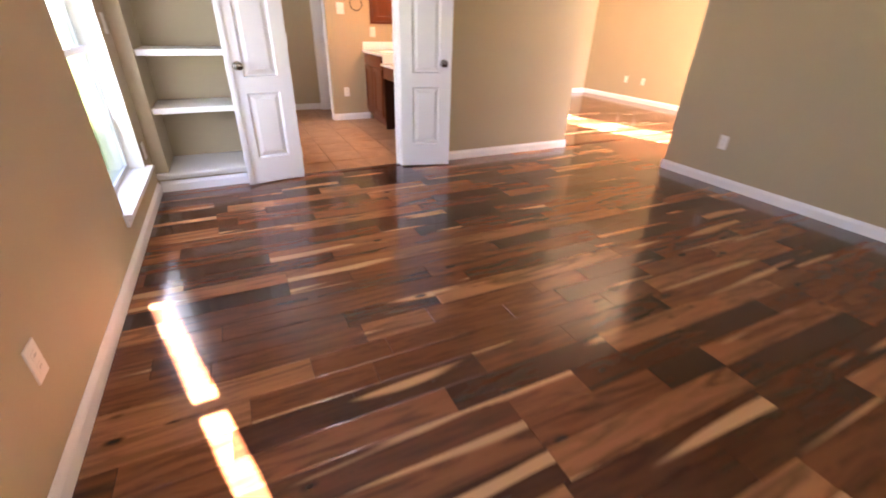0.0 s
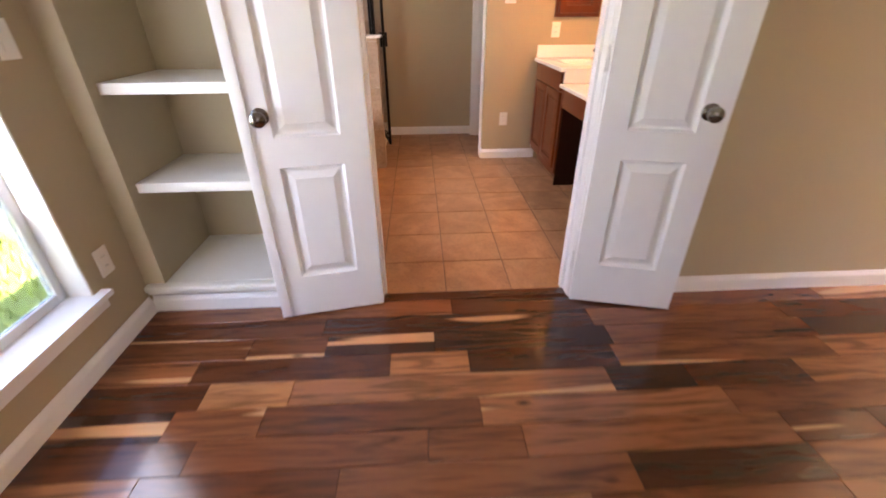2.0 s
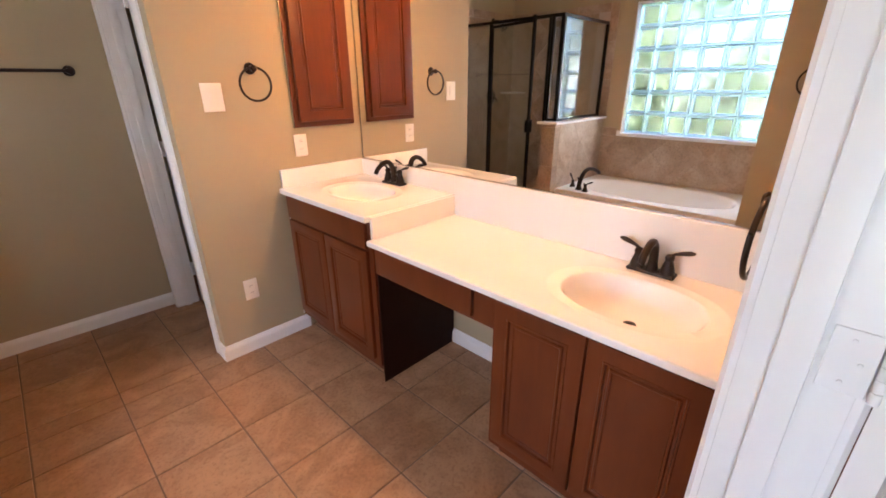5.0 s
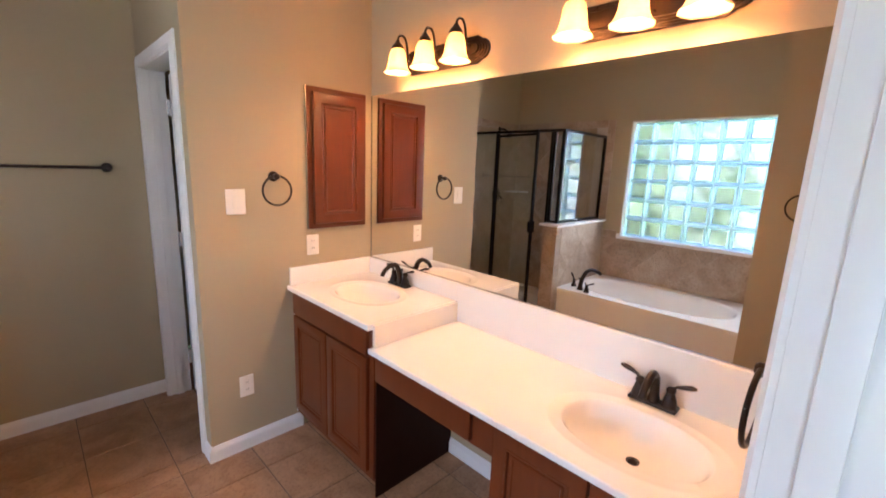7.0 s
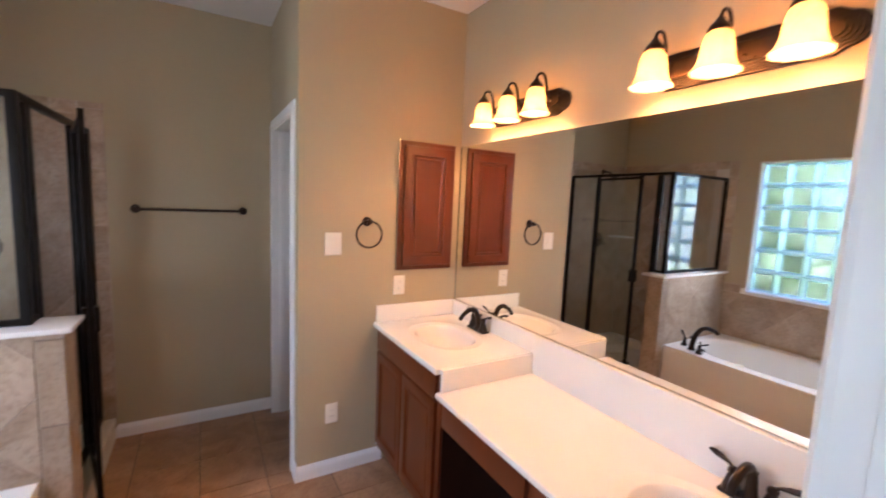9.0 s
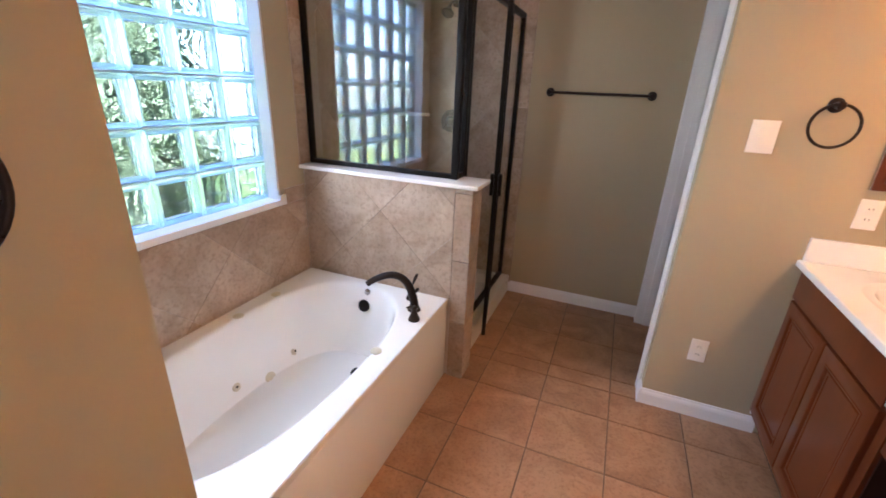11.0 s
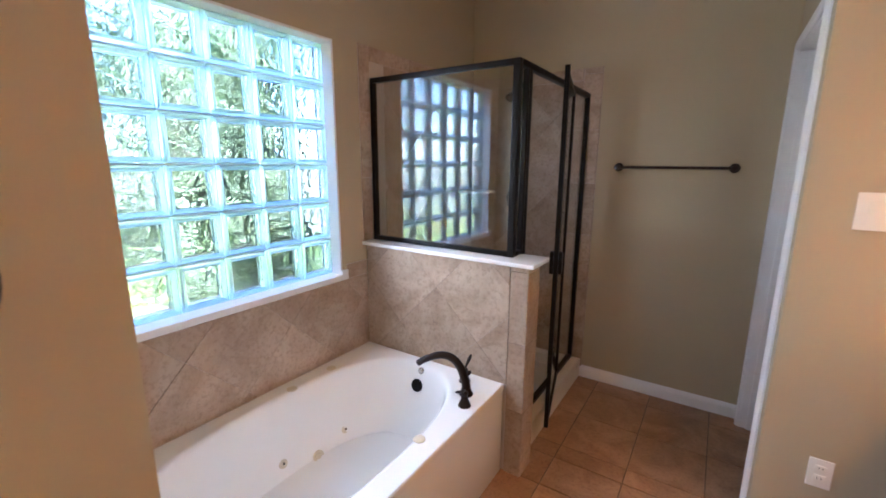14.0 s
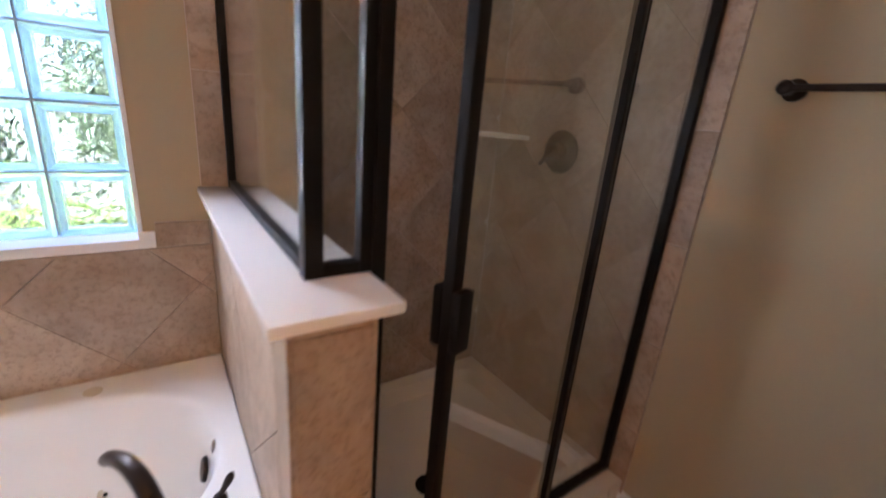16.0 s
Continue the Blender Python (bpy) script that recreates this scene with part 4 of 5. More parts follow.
def sink_faucet(at, label):
    """Two-handle centreset faucet; the spout points to -x."""
    x, y, z = at
    f = thing("sink_faucet", at, label, "faucet", group="sink faucets")
    bm = boxes((x - 0.026, y - 0.080, z, x + 0.026, y + 0.080, z + 0.014))
    bevel(bm, 0.010, 3)
    part("base_plate", bm, BRONZE, f)
    for s in (-1, 1):
        bm = bmesh.new()
        lathe(bm, [(0.025, 0.010), (0.024, 0.024), (0.018, 0.044), (0.0125, 0.062), (0.0150, 0.067), (0.0155, 0.075), (0.011, 0.082), (0, 0.086)], (x, y + s * 0.051, z), steps=22)
        h = part("handle_base", bm, BRONZE, f)
        bm = bmesh.new()
        tube(bm, [(x, y + s * 0.051, z + 0.078), (x + 0.003, y + s * 0.066, z + 0.088), (x + 0.004, y + s * 0.086, z + 0.095), (x + 0.004, y + s * 0.108, z + 0.101), (x + 0.003, y + s * 0.124, z + 0.104)], [0.006, 0.0055, 0.0085, 0.0095, 0.004], 12, flat=0.6)
        part("lever", bm, BRONZE, h)
    bm = bmesh.new()
    lathe(bm, [(0.021, 0.010), (0.020, 0.024), (0.016, 0.040), (0.0155, 0.052)], (x, y, z), steps=22)
    pts = arc((x, y, z + 0.045), (x - 0.008, y, z + 0.152), (x - 0.078, y, z + 0.120), 10) + arc((x - 0.085, y, z + 0.115), (x - 0.114, y, z + 0.100), (x - 0.124, y, z + 0.072), 5)
    tube(bm, pts, [0.0155 - 0.004 * i / (len(pts) - 1) for i in range(len(pts))], 16)
    part("spout", bm, BRONZE, f)
    bm = bmesh.new()
    tube(bm, [(x + 0.018, y, z + 0.012), (x + 0.018, y, z + 0.085)], 0.003, 10)
    lathe(bm, [(0.003, 0), (0.007, 0.004), (0.007, 0.010), (0, 0.014)], (x + 0.018, y, z + 0.083), steps=14)
    part("lift_rod", bm, BRONZE, f)
    return f


sink_faucet((2.570, 6.445, 0.8852), "oil-rubbed bronze two-handle faucet on the upper vanity")
sink_faucet((2.572, 5.040, 0.7797), "oil-rubbed bronze two-handle faucet on the lower vanity")

mc = thing("medicine_cabinet", (2.39, 6.80, 1.193), "cherry-stained medicine cabinet with raised-panel door", "cabinet")
part("frame", boxes((2.204, 6.800, 1.194, 2.580, 6.8195, 1.961), width=0.003), CHERRY, mc)
bm = framed(6.778, 2.232, 1.222, 6.7995, 2.556, 1.933, 0.05)
for v in bm.verts:
    v.co.x, v.co.y = v.co.y, v.co.x
dm = part("door", bm, CHERRY, mc)
bm = bmesh.new()
raised_panel(bm, 2.282, 1.272, 2.506, 1.883, DOOR_STEPS, lambda u, v, d: Vector((u, 6.778 - d, v)))
part("panel", bm, CHERRY, dm, smooth=False)
part("edge_strip", boxes((2.2005, 6.803, 1.194, 2.2035, 6.8195, 1.961)), STEEL, mc, "bright metal side edge", smooth=False)


# ---- vanity lights ----
def vanity_light(yc, label):
    lt = thing("vanity_light", (2.635, yc, 2.10), label, "wall lamp", group="vanity lights")
    X = 2.634
    bm = bmesh.new()
    for k, (half, hz, d0, d1) in enumerate(((0.302, 0.060, 0.0, 0.010), (0.290, 0.052, 0.010, 0.016), (0.279, 0.045, 0.016, 0.022), (0.268, 0.037, 0.022, 0.028), (0.258, 0.029, 0.028, 0.036))):
        outline = []
        r = hz * 0.72
        for sx, a0 in ((1, -90), (-1, 90)):
            outline.append((sx * (half - r - 0.028), -sx * hz))
            for i in range(9):
                a = radians(a0 + 180 * i / 8)
                outline.append((sx * (half - r) + r * math.cos(a), r * math.sin(a)))
            outline.append((sx * (half - r - 0.028), sx * hz))
        a = [bm.verts.new((X - d0, yc + u, 2.095 + v)) for u, v in outline]
        b = [bm.verts.new((X - d1 + 0.001, yc + u, 2.095 + v)) for u, v in outline]
        c = [bm.verts.new((X - d1, yc + u * 0.995, 2.095 + v * 0.975)) for u, v in outline]
        n = len(outline)
        for p, q in ((a, b), (b, c)):
            for i in range(n):
                bm.faces.new((p[i], p[(i + 1) % n], q[(i + 1) % n], q[i]))
        bm.faces.new(c)
    part("backplate", bm, BRONZE, lt, "stepped bronze backplate", smooth=False)
    for k in (-1, 0, 1):
        y = yc + 0.203 * k
        sx = X - 0.122
        bm = bmesh.new()
        lathe(bm, [(0.014, 0), (0.012, 0.006), (0.007, 0.010)], (X - 0.036, y, 2.105), (-1, 0, 0), 16)
        pts = [Vector((X - 0.040, y, 2.105))] + arc((X - 0.055, y, 2.112), (X - 0.062, y, 2.208), (X - 0.090, y, 2.208), 8) + arc((X - 0.097, y, 2.208), (sx, y, 2.206), (sx, y, 2.172), 6)
        tube(bm, pts, 0.0058, 12)
        part("arm", bm, BRONZE, lt)
        bm = bmesh.new()
        lathe(bm, [(0.009, 0.040), (0.012, 0.036), (0.015, 0.030), (0.027, 0.017), (0.033, 0.005), (0.033, 0.0), (0.0, 0.0)], (sx, y, 2.140), steps=24)
        part("cup", bm, BRONZE, lt)
        bm = bmesh.new()
        prof = [(0.029, 0.0), (0.036, -0.010), (0.041, -0.026), (0.044, -0.046), (0.046, -0.066), (0.051, -0.085), (0.059, -0.101), (0.070, -0.112)]
        lathe(bm, prof + [(0.068, -0.113), (0.057, -0.100), (0.049, -0.084), (0.044, -0.065), (0.042, -0.045), (0.039, -0.026), (0.034, -0.011), (0.027, -0.002)], (sx, y, 2.139), steps=40, flute=0.03, lobes=8)
        part("shade", bm, SHADE, lt, "lit bell-shaped alabaster glass shade")
        lamp = bpy.data.lights.new("bulb", "POINT")
        lamp.energy, lamp.color, lamp.shadow_soft_size = BULB_WATTS, (1.0, 0.50, 0.17), 0.028
        lo = new("bulb", lamp)
        lo.location = (sx, y, 2.060)
    return lt


vanity_light(6.218, "bronze vanity light with three lit bell shades")
vanity_light(5.243, "bronze vanity light with three lit bell shades")


# ---- tub and its surround ----
tub = thing("bathtub", (0.2, 5.84, 0), "white drop-in whirlpool bathtub with oval basin", "bathtub")
TUB = [(1.05, 0.0, 0), (1.02, -0.001, 0), (1.0, -0.005, 0), (0.985, -0.014, 0), (0.968, -0.036, 0), (0.94, -0.10, 0), (0.92, -0.20, 0), (0.885, -0.30, 0), (0.83, -0.37, 0), (0.70, -0.400, 0), (0.3, -0.406, 0)]
part("basin", bowl_top(-0.2325, 5.102, 0.636, 6.5765, 0.474, 0.03, 0.19, 5.865, 0.345, 0.655, 2.55, TUB, 128), ACRYLIC, tub)
part("apron", boxes((0.600, 5.102, 0.0, 0.632, 6.5765, 0.4435), width=0.003), ACRYLIC, tub, "smooth white apron panel")
bm = bmesh.new()
lathe(bm, [(0.034, 0), (0.034, 0.004), (0.030, 0.010), (0.012, 0.012), (0, 0.0125)], (0.190, 6.478, 0.370), (0, -0.97, 0.22), 28)
part("overflow", bm, FRAME, tub, "dark round overflow cover")
bm = bmesh.new()
lathe(bm, [(0.018, 0), (0.018, 0.003), (0.013, 0.006), (0, 0.007)], (0.200, 6.503, 0.445), (0, -0.97, 0.22), 20)
part("jet_knob", bm, STEEL, tub)
bm = bmesh.new()
lathe(bm, [(0.029, 0), (0.029, 0.004), (0.024, 0.007), (0.012, 0.009), (0, 0.014)], (0.255, 6.285, 0.085), (0, -0.4, 0.9), 24)
part("drain", bm, FRAME, tub, "dark drain stopper")
for x, y, z, r in ((-0.080, 6.216, 0.161, 0.021), (-0.115, 5.873, 0.170, 0.021), (-0.090, 6.050, 0.106, 0.030), (-0.08, 5.55, 0.165, 0.021)):
    bm = bmesh.new()
    lathe(bm, [(r, -0.012), (r, 0.003), (r * 0.8, 0.006), (r * 0.5, 0.004), (r * 0.35, 0.008), (0, 0.008)], (x, y, z), (0.93, 0.0, 0.36), 24)
    j = part("jet", bm, YELLOWED, tub, "yellowed round jet nozzle")
    if r < 0.025:
        bm = bmesh.new()
        lathe(bm, [(0.006, 0), (0.005, 0.001), (0, 0.001)], Vector((x, y, z)) + Vector((0.93, 0, 0.36)) * 0.0082, (0.93, 0, 0.36), 12)
        part("jet_hole", bm, FRAME, j)
for x, y, a in ((0.545, 6.02, 0.0), (-0.165, 6.22, 0.0), (-0.16, 5.98, 0.0)):
    bm = bmesh.new()
    lathe(bm, [(0.024, 0.0), (0.024, 0.003), (0.019, 0.006), (0, 0.007)], (x, y, 0.474), steps=22)
    part("air_control", bm, YELLOWED, tub, "yellowed round air control")

tf = thing("tub_faucet", (0.526, 6.395, 0.474), "oil-rubbed bronze arched tub faucet with two lever handles", "faucet")
way = Vector((-0.905, -0.425, 0)).normalized()
b0 = Vector((0.532, 6.395, 0.474))
bm = bmesh.new()
lathe(bm, [(0.032, 0), (0.032, 0.006), (0.027, 0.014), (0.021, 0.030), (0.019, 0.045)], b0, steps=28)
pts = arc(b0 + Vector((0, 0, 0.04)), b0 + way * 0.03 + Vector((0, 0, 0.215)), b0 + way * 0.145 + Vector((0, 0, 0.178)), 12) + arc(b0 + way * 0.155 + Vector((0, 0, 0.174)), b0 + way * 0.195 + Vector((0, 0, 0.160)), b0 + way * 0.222 + Vector((0, 0, 0.136)), 5)
tube(bm, pts, [0.0205 - 0.006 * i / 18 for i in range(len(pts))], 20)
part("spout", bm, BRONZE, tf)
bm = bmesh.new()
c = b0 + way * -0.004 + Vector((0, 0, 0.095))
lathe(bm, [(0.006, 0), (0.009, 0.008), (0.008, 0.02), (0.004, 0.026), (0, 0.027)], c, (0.5, 0.4, 0.8), 14)
part("diverter", bm, BRONZE, tf)
for (x, y), lv in (((0.468, 6.492), Vector((0.25, 0.35, 0.9))), ((0.573, 6.312), Vector((-0.05, -0.85, 0.38)))):
    bm = bmesh.new()
    lathe(bm, [(0.028, 0), (0.028, 0.005), (0.024, 0.012), (0.016, 0.034), (0.012, 0.050), (0.015, 0.055), (0.014, 0.064), (0.008, 0.070), (0, 0.072)], (x, y, 0.474), steps=24)
    h = part("handle_base", bm, BRONZE, tf)
    bm = bmesh.new()
    s = Vector((x, y, 0.540))
    lv = lv.normalized()
    tube(bm, [s, s + lv * 0.02, s + lv * 0.045, s + lv * 0.065, s + lv * 0.075], [0.006, 0.006, 0.0085, 0.008, 0.003], 12, flat=0.65)
    part("lever", bm, BRONZE, h)

# half wall with tile facing and a marble cap
structure_hw = thing("wall_half", (0.25, 6.65, 0), "half wall between tub and shower, faced in beige stone tiles", "wall", kind="structure")
part("core", boxes((-0.2395, 6.586, 0, 0.728, 6.716, 1.058)), GROUT_PALE, structure_hw, smooth=False)
part("cap", boxes((-0.2395, 6.549, 1.0585, 0.765, 6.753, 1.0785), width=0.004), MARBLE, structure_hw, "white marble cap")
front = lambda u, v, d: Vector((u, 6.586 - d, v))
diagonal_tiles(structure_hw, (-0.231, 0.470, 0.645, 1.058), front, phase=(-0.117, 0.12))
straight_tiles(structure_hw, (0.648, 0.0, 0.7365, 1.058), front, 0.092, 0.345)
straight_tiles(structure_hw, (6.586, 0.0, 6.716, 1.058), lambda u, v, d: Vector((0.728 + d, u, v)), 0.14, 0.345)
back = lambda u, v, d: Vector((u, 6.716 + d, v))
diagonal_tiles(structure_hw, (-0.231, 0.16, 0.728, 1.058), back, phase=(0.05, 0.1))

west = lambda u, v, d: Vector((-0.24 + d, u, v))
ts = thing("tile_surround", (-0.24, 5.84, 0.47), "beige stone tile band behind the tub", "tile", kind="structure")
part("bed", boxes((-0.2395, 5.101, 0.44, -0.2365, 6.577, 0.888), (-0.2395, 6.427, 0.888, -0.2365, 6.577, 0.972), (-0.2395, 5.101, 0.888, -0.2365, 5.19, 0.972)), GROUT_PALE, ts, smooth=False)
diagonal_tiles(ts, (5.104, 0.476, 6.577, 0.889), west, phase=(0.02, 0.07))
straight_tiles(ts, (6.428, 0.892, 6.577, 0.972), west, 0.15, 0.09)
straight_tiles(ts, (5.104, 0.892, 5.192, 0.972), west, 0.15, 0.09)

# shower: tile walls, pan, enclosure
st = thing("shower_tile", (0.2, 7.3, 0), "beige stone tiles set diagonally on the shower walls", "tile", kind="structure")
part("bed", boxes((-0.2395, 6.56, 1.08, -0.2365, 7.7695, 2.105), (-0.2395, 6.717, 0.0, -0.2365, 7.7695, 1.08), (-0.2365, 7.7665, 0.0, 0.700, 7.7695, 2.105)), GROUT_PALE, st, smooth=False)
diagonal_tiles(st, (6.757, 0.07, 7.762, 2.03), west, phase=(0.1, 0.0))
straight_tiles(st, (6.562, 1.082, 6.640, 2.108), west, 0.079, 0.345)
straight_tiles(st, (6.642, 2.033, 7.762, 2.108), west, 0.345, 0.076)
north = lambda u, v, d: Vector((u, 7.77 - d, v))
diagonal_tiles(st, (-0.228, 0.07, 0.580, 2.03), north, phase=(0.03, 0.19))
straight_tiles(st, (0.583, 0.0, 0.702, 2.108), north, 0.12, 0.345)
straight_tiles(st, (-0.228, 2.033, 0.580, 2.108), north, 0.345, 0.076)

pan = thing("shower_pan", (0.2, 7.24, 0), "cream moulded shower pan with raised curb", "shower pan")
bm = bowl_top(-0.231, 6.7255, 0.690, 7.7605, 0.135, 0.134, 0.205, 7.243, 0.37, 0.455, 14, [(1.0, -0.006, 0), (0.985, -0.03, 0), (0.96, -0.075, 0), (0.90, -0.088, 0), (0.12, -0.1, 0)])
part("basin", bm, PAN, pan)
bm = bmesh.new()
lathe(bm, [(0.045, 0), (0.045, 0.003), (0.030, 0.004), (0.0, 0.003)], (0.285, 7.17, 0.037), steps=26)
part("drain", bm, FRAME, pan, "round dark drain grate")

sv = thing("shower_valve", (0.150, 7.76, 1.26), "dark bronze round shower valve with lever", "shower valve")
bm = bmesh.new()
lathe(bm, [(0.082, 0), (0.082, 0.003), (0.074, 0.009), (0.040, 0.013), (0.034, 0.030), (0.026, 0.042), (0, 0.046)], (0.150, 7.7605, 1.26), (0, -1, 0), 36)
part("escutcheon", bm, BRONZE, sv)
bm = bmesh.new()
tube(bm, [(0.150, 7.722, 1.262), (0.120, 7.712, 1.235), (0.098, 7.708, 1.205)], [0.010, 0.009, 0.006], 12)
part("lever", bm, BRONZE, sv)
shd = thing("shower_fixture", (0.150, 7.76, 1.98), "dark bronze shower head on a bent arm", "shower head")
bm = bmesh.new()
lathe(bm, [(0.028, 0), (0.024, 0.006), (0.012, 0.010)], (0.150, 7.7605, 2.02), (0, -1, 0), 20)
tube(bm, arc((0.150, 7.755, 2.02), (0.150, 7.68, 2.03), (0.150, 7.63, 1.975), 8), 0.009, 12)
part("arm", bm, BRONZE, shd)
bm = bmesh.new()
lathe(bm, [(0.012, 0), (0.016, 0.014), (0.034, 0.036), (0.042, 0.052), (0.040, 0.056), (0, 0.057)], (0.150, 7.634, 1.98), (0, -0.55, -0.83), 24)
part("head", bm, BRONZE, shd)
cs = thing("corner_shelf", (-0.16, 7.69, 1.30), "cream corner soap shelf in the shower", "shelf")
bm = bmesh.new()
ring = [(-0.2315, 7.7615)] + [(-0.2315 + 0.20 * math.cos(radians(a)), 7.7615 + 0.20 * math.sin(radians(a))) for a in range(-90, 1, 10)]
lo = [bm.verts.new((x, y, 1.288)) for x, y in ring]
hi = [bm.verts.new((x, y, 1.306)) for x, y in ring]
for i in range(len(ring)):
    bm.faces.new((lo[i], lo[(i + 1) % len(ring)], hi[(i + 1) % len(ring)], hi[i]))
bm.faces.new(lo)
bm.faces.new(hi)
part("slab", bm, PAN, cs, smooth=False)

en = thing("shower_enclosure", (0.615, 7.2, 0.135), "dark bronze framed glass shower enclosure", "shower enclosure")
Z0, Z1 = 1.0790, 1.947
part("wall_post", boxes((-0.2315, 6.637, Z0, -0.207, 6.665, Z1 - 0.026), width=0.002), FRAME, en)
part("corner_post", boxes((0.598, 6.635, Z0, 0.630, 6.667, Z1), width=0.002), FRAME, en)
part("bottom_rail", boxes((-0.207, 6.639, Z0, 0.598, 6.663, Z0 + 0.024), width=0.002), FRAME, en)
part("top_rail", boxes((-0.2315, 6.639, Z1 - 0.026, 0.598, 6.663, Z1), width=0.002), FRAME, en)
part("return_post", boxes((0.600, 6.732, Z0, 0.629, 6.754, Z1 - 0.026), width=0.002), FRAME, en)
part("return_rail", boxes((0.602, 6.667, Z0, 0.628, 6.732, Z0 + 0.022), width=0.002), FRAME, en)
part("strike_jamb", boxes((0.600, 6.756, 0.136, 0.630, 6.782, Z1 - 0.026), width=0.002), FRAME, en)
part("header", boxes((0.599, 6.667, Z1 - 0.026, 0.631, 7.760, Z1), width=0.002), FRAME, en)
part("hinge_post", boxes((0.600, 7.400, 0.158, 0.630, 7.428, Z1 - 0.026), width=0.002), FRAME, en)
part("wall_jamb", boxes((0.600, 7.738, 0.158, 0.630, 7.7610, Z1 - 0.026), width=0.002), FRAME, en)
part("sill_track", boxes((0.599, 6.782, 0.1355, 0.632, 7.7605, 0.157), width=0.002), FRAME, en)
for nm, s in (("panel_glass", (-0.208, 6.648, Z0 + 0.022, 0.599, 6.653, Z1 - 0.024)), ("return_glass", (0.612, 6.665, Z0 + 0.02, 0.617, 6.733, Z1 - 0.024)), ("side_glass", (0.612, 7.427, 0.155, 0.617, 7.739, Z1 - 0.024))):
    g = part(nm, boxes(s), SHOWER_GLASS, en, "clear fixed glass", smooth=False)
    g.visible_shadow = False
swing = math.degrees(math.atan2(0.140, 0.575))
sd = thing("shower_door", (0.632, 7.398, 0.16), "dark bronze framed glass shower door standing ajar", "shower door", turn=-90 + swing)
W = 0.592
for nm, s in (("hinge_stile", (0.0, -0.011, 0.0, 0.024, 0.011, 1.745)), ("free_stile", (W - 0.026, -0.011, -0.012, W, 0.011, 1.775)), ("top_rail", (0.024, -0.010, 1.722, W - 0.026, 0.010, 1.745)), ("bottom_rail", (0.024, -0.010, 0.0, W - 0.026, 0.010, 0.026))):
    part(nm, boxes(s, width=0.002), FRAME, sd, local=True)
g = part("glass", boxes((0.022, -0.0025, 0.024, W - 0.024, 0.0025, 1.724)), SHOWER_GLASS, sd, "clear glass", smooth=False, local=True)
g.visible_shadow = False
bm = boxes((W - 0.034, 0.0112, 0.820, W + 0.002, 0.030, 0.930), (W - 0.034, -0.030, 0.820, W + 0.002, -0.0112, 0.930))
bevel(bm, 0.004, 2)
part("handle", bm, FRAME, sd, "black block pull handle", local=True)


# ---- outdoors ----
gnd = structure("ground", boxes((-300, -300, -0.62, 300, 300, -0.30)), LAWN, "sunlit green lawn outside the windows", "ground")
bed = solid("mulch_bed", boxes((-4.6, 6.1, -0.31, -1.9, 9.0, -0.27), width=0.01), MULCH, "dry pale brown bark mulch bed round the shrubs", "flower bed")


def leaf_cloud(centre, radii, n, size, rg, lumps=7):
    """Many small folded leaves gathered in uneven lumps round a centre."""
    bm = bmesh.new()
    c, r = Vector(centre), Vector(radii)
    hubs = [(Vector((rg.gauss(0, 0.42), rg.gauss(0, 0.42), rg.gauss(0, 0.42))), rg.uniform(0.28, 0.6)) for _ in range(lumps)]
    for _ in range(n):
        hub, rad = rg.choice(hubs)
        d = Vector((rg.gauss(0, 1), rg.gauss(0, 1), rg.gauss(0, 1))).normalized() * rad * rg.uniform(0.5, 1.0)
        p = hub + d
        p = c + Vector((p.x * r.x, p.y * r.y, p.z * r.z))
        a = Vector((rg.gauss(0, 1), rg.gauss(0, 1), rg.gauss(0, 0.6))).normalized()
        b = a.orthogonal().normalized()
        s = size * rg.uniform(0.6, 1.3)
        fold = a.cross(b) * s * 0.12
        v = [bm.verts.new(q) for q in (p - a * s, p + b * s * 0.26 + fold, p + a * s, p - b * s * 0.26 + fold)]
        bm.faces.new((v[0], v[1], v[2]))
        bm.faces.new((v[0], v[2], v[3]))
    return bm


rg = random.Random(5)


def shrub(x, y, h, w, label, n=2600, leaf=0.05):
    s = thing("shrub", (x, y, -0.30), label, "shrub", group="garden shrubs")
    bm = bmesh.new()
    for _ in range(7):
        a = rg.uniform(0, 6.28)
        e = Vector((x + math.cos(a) * w * 0.5, y + math.sin(a) * w * 0.5, -0.3 + h * rg.uniform(0.6, 0.9)))
        m = Vector((x + math.cos(a) * w * 0.15, y + math.sin(a) * w * 0.15, -0.3 + h * 0.4))
        tube(bm, arc((x, y, -0.32), m, e, 6), [0.018 - 0.002 * i for i in range(7)], 6)
    part("stems", bm, BARK, s)
    part("crown", leaf_cloud((x, y, -0.3 + h * 0.58), (w, w, h * 0.62), n, leaf, rg, 9), LEAF, s, smooth=False)


shrub(-4.3, 6.2, 3.0, 1.0, "tall loose green shrub across the side yard", 1000, 0.15)
shrub(-4.8, 7.7, 3.4, 1.1, "tall loose green shrub across the side yard", 1000, 0.16)
shrub(-4.6, 5.0, 1.5, 0.7, "low green shrub across the side yard", 900, 0.11)
shrub(-2.7, 7.0, 2.7, 0.75, "tall leafy green shrub in the mulch bed", 1300, 0.15)
shrub(-3.5, 8.1, 2.9, 0.8, "tall leafy green shrub in the mulch bed", 1300, 0.16)


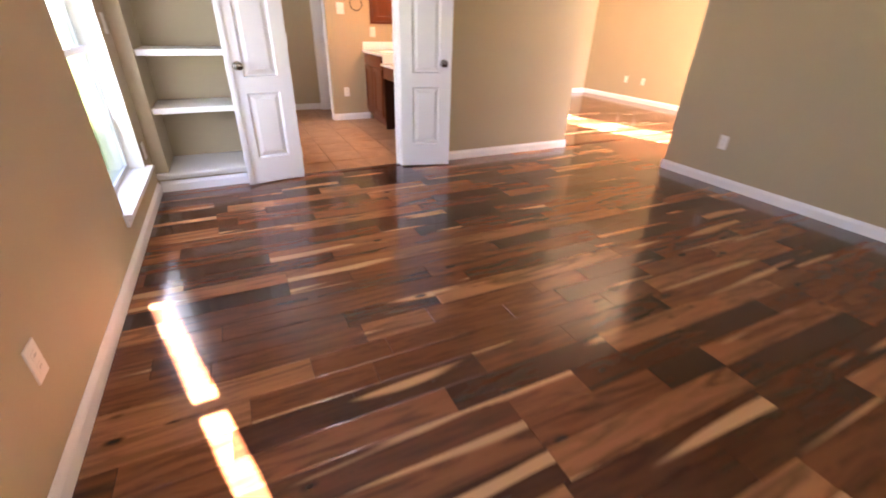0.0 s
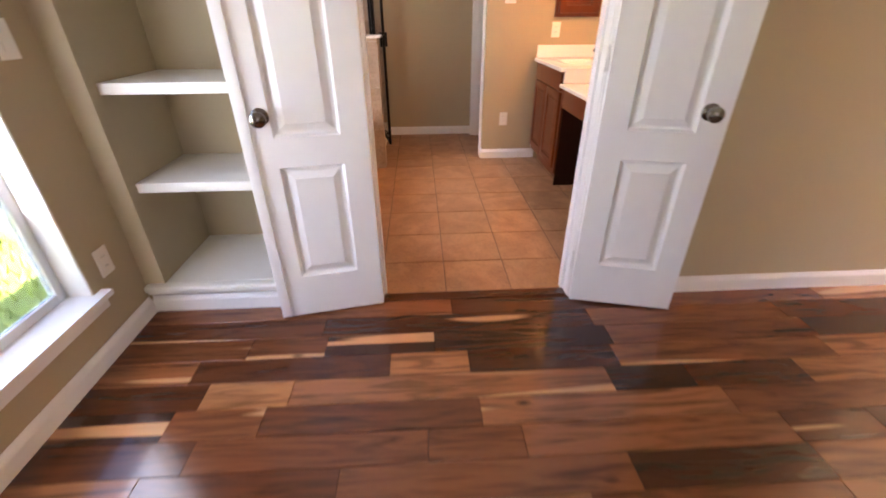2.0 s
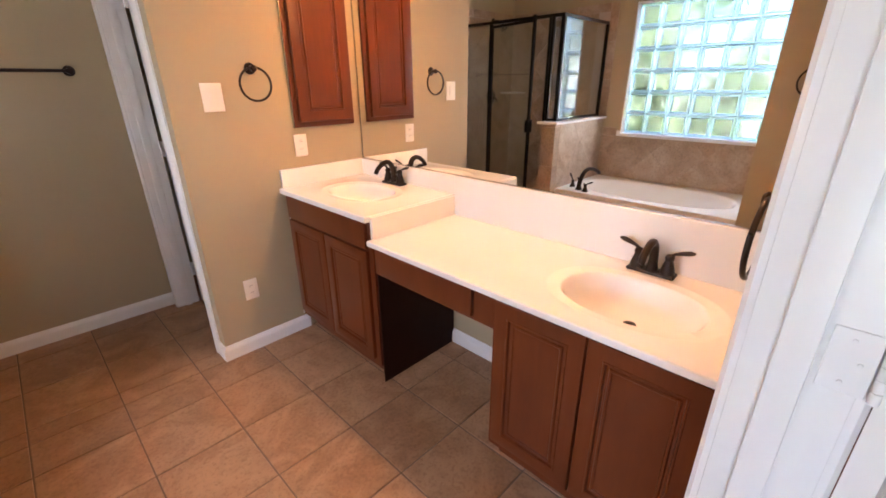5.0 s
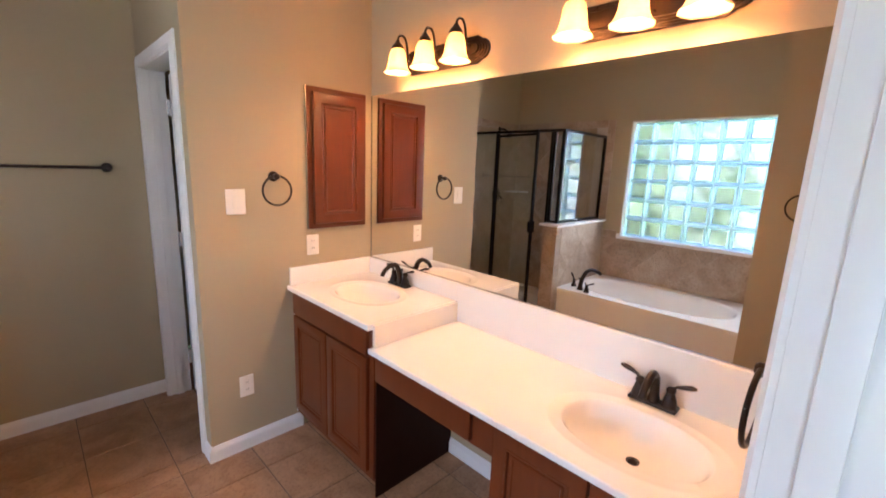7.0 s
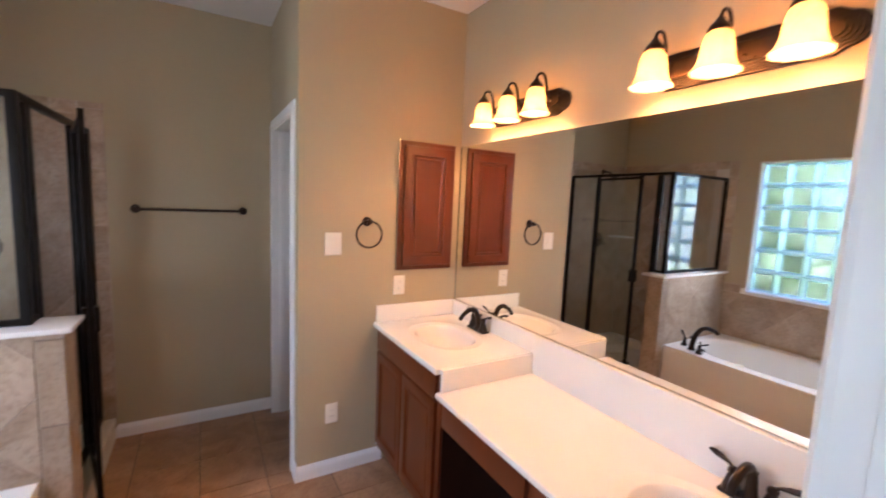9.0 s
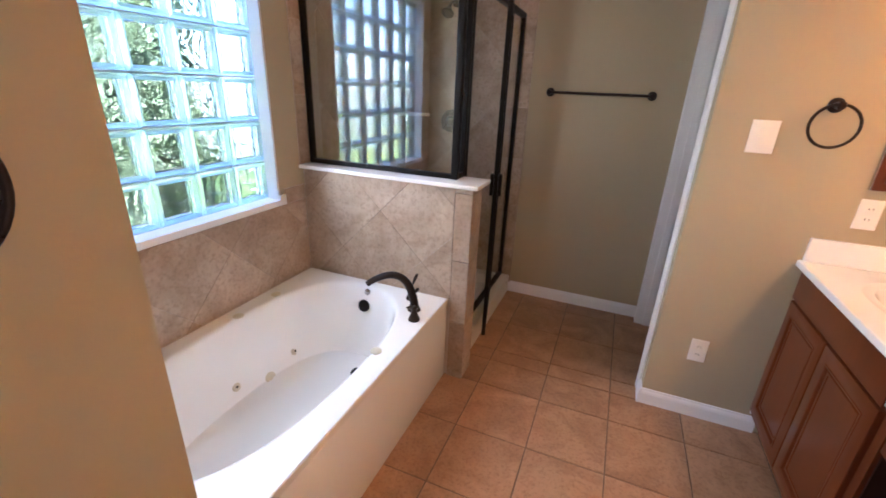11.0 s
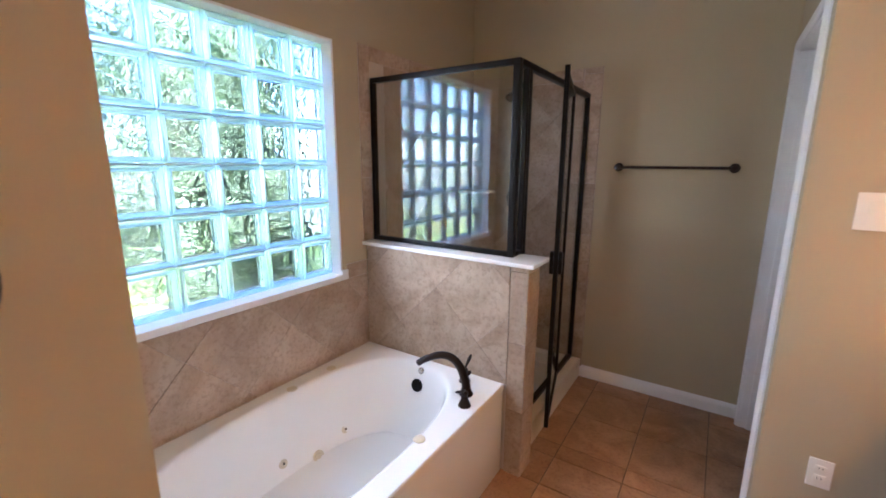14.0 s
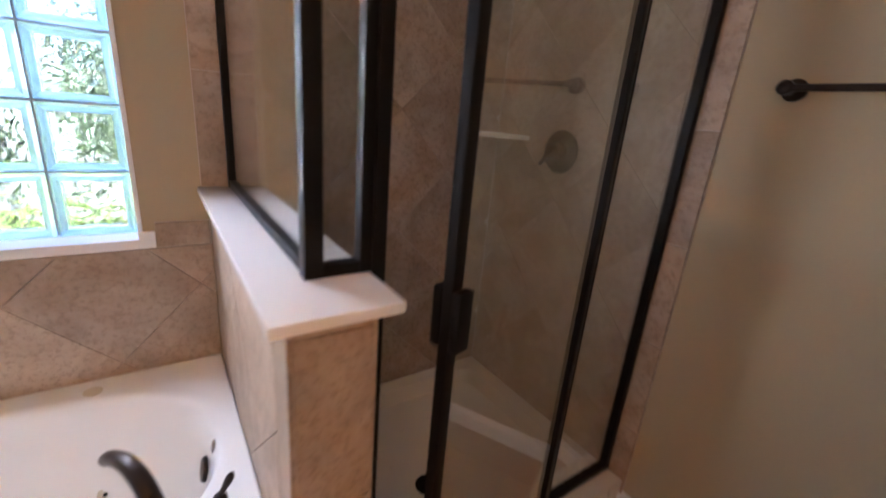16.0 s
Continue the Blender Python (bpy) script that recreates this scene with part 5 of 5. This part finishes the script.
def tree(x, y, h, w, n):
    t = thing("tree", (x, y, -0.30), "broad green garden tree beyond the fence", "tree", group="garden trees")
    bm = bmesh.new()
    top = Vector((x + 0.2, y - 0.1, h * 0.62))
    tube(bm, arc((x, y, -0.35), (x + 0.15, y, h * 0.3), top, 8), [0.17 - 0.012 * i for i in range(9)], 10)
    for _ in range(8):
        a = rg.uniform(0, 6.28)
        s = Vector((x, y, h * rg.uniform(0.3, 0.55)))
        e = Vector((x + math.cos(a) * w * 0.7, y + math.sin(a) * w * 0.7, h * rg.uniform(0.6, 0.9)))
        tube(bm, arc(s, (s + e) / 2 + Vector((0, 0, 0.3)), e, 6), [0.07 - 0.009 * i for i in range(7)], 7)
    part("trunk", bm, BARK, t)
    part("crown", leaf_cloud((x, y, h * 0.68), (w, w, h * 0.36), n, 0.13, rg, 14), LEAF_DARK, t, smooth=False)


tree(-9.5, 2.5, 6.0, 2.6, 6000)
tree(-8.8, 9.5, 5.2, 2.2, 5000)
tree(-10.5, 12.5, 6.5, 2.8, 6000)
tree(-11.0, -4.5, 6.5, 2.8, 5000)

fence = thing("fence", (-6.6, 4.0, -0.30), "weathered pale wooden board fence behind the lawn", "fence")
fb = boxes((-0.010, -0.070, 0, 0.010, 0.070, 1.75), width=0.003)
fdata = finish(fb, "board", FENCE, False)
for i in range(150):
    ob = new("board", fdata)
    ob.parent = fence
    ob.location = Vector((-6.6 + rg.uniform(-0.004, 0.004), -8 + i * 0.147, -0.30 + rg.uniform(-0.015, 0.015))) - ORIGIN[fence]
for z in (0.1, 0.7, 1.25):
    part("rail", boxes((-6.65, -8, z, -6.612, 14, z + 0.085)), FENCE, fence, smooth=False)
bm = bmesh.new()
for _ in range(16000):
    x, y = rg.uniform(-6.3, -0.5), rg.uniform(0.5, 9.0)
    if x < -1.8 and y > 6.0:
        continue
    hgt, a = rg.uniform(0.05, 0.12), rg.uniform(0, 6.28)
    dx, dy = math.cos(a) * 0.012, math.sin(a) * 0.012
    bm.faces.new([bm.verts.new(p) for p in ((x - dx, y - dy, -0.305), (x + dx, y + dy, -0.305), (x + dy * 3, y - dx * 3, -0.30 + hgt))])
solid("grass", bm, GRASS_MAT, "short sunlit lawn grass blades", "grass", "stuff", smooth=False)


# ---- floor pieces ----
def plank_mesh(length, width=0.1235):
    bm = boxes((-length / 2 + 0.0006, -width / 2 + 0.0006, -0.012, length / 2 - 0.0006, width / 2 - 0.0006, 0))
    top = [e for e in bm.edges if all(v.co.z > -0.001 for v in e.verts)]
    bmesh.ops.bevel(bm, geom=top, offset=0.0012, segments=1, affect="EDGES")
    return finish(bm, "plank", PLANK, False)


LENGTHS = (0.32, 0.46, 0.61, 0.77, 0.92, 1.22)
plank_data = {L: plank_mesh(L) for L in LENGTHS}
rng = random.Random(11)
far_bm = {floor_wood: bmesh.new(), floor_hall: bmesh.new()}
count = 0


def lay(x0, x1, y0, y1, near):
    """Rows of planks along x; near(x, y) tells which lie beside the walk."""
    global count
    y = y1
    while y > y0 + 0.02:
        w = min(0.1235, y - y0)
        x = x0 - rng.uniform(0, 0.6)
        while x < x1 - 0.001:
            L = rng.choice(LENGTHS)
            a, b = max(x, x0), min(x + L, x1)
            x += L
            if b - a < 0.03:
                continue
            cx, cy = (a + b) / 2, y - w / 2
            if near(cx, cy) and count < 300:
                count += 1
                ob = new("plank", plank_data[L] if b - a > L - 0.001 and w > 0.123 else plank_mesh(b - a, w))
                ob.parent = floor_wood
                ob.location = Vector((cx, cy, rng.uniform(-0.0004, 0.0004))) - ORIGIN[floor_wood]
            else:
                box(far_bm[floor_wood if y0 < 4.5 else floor_hall], a + 0.0007, y - w + 0.0007, -0.012, b - 0.0007, y - 0.0007, rng.uniform(-0.0006, 0))
        y -= w


lay(-0.24, 4.18, 0.05, 4.555, lambda x, y: y > 0.55 and x < 3.9)
lay(4.18, 7.25, 3.55, 4.555, lambda x, y: False)
lay(3.75, 7.25, 4.58, 8.10, lambda x, y: False)
for fl, b in far_bm.items():
    o = part("planks", b, PLANK, fl, smooth=False)
    o["kind"] = "stuff"

# bathroom floor tiles
PX, PY = 0.3345, 0.338
tile_data = {}


def floor_tile(a, b, c, d):
    key = (round(b - a, 3), round(d - c, 3))
    if key not in tile_data:
        w, h = key
        bm = boxes((-w / 2, -h / 2, -0.008, w / 2, h / 2, 0))
        top = [e for e in bm.edges if all(v.co.z > -0.001 for v in e.verts)]
        bmesh.ops.bevel(bm, geom=top, offset=0.002, segments=1, affect="EDGES")
        tile_data[key] = finish(bm, "floor_tile", FLOOR_TILE, False)
    ob = new("floor_tile", tile_data[key])
    ob.parent = floor_bath
    ob.location = Vector(((a + b) / 2, (c + d) / 2, rng.uniform(-0.0008, 0.0004))) - ORIGIN[floor_bath]


def tile_area(x0, x1, y0, y1):
    for i in range(-6, 8):
        for j in range(-2, 12):
            a, b = max(1.162 + i * PX, x0), min(1.162 + (i + 1) * PX, x1)
            c, d = max(4.908 + j * PY, y0), min(4.908 + (j + 1) * PY, y1)
            if b - a > 0.012 and d - c > 0.012:
                floor_tile(a + 0.003, b - 0.003, c + 0.003, d - 0.003)


tile_area(0.60, 2.635, 4.60, 6.82)
tile_area(0.66, 1.77, 6.82, 7.77)
tile_area(1.77, 3.30, 6.94, 8.45)
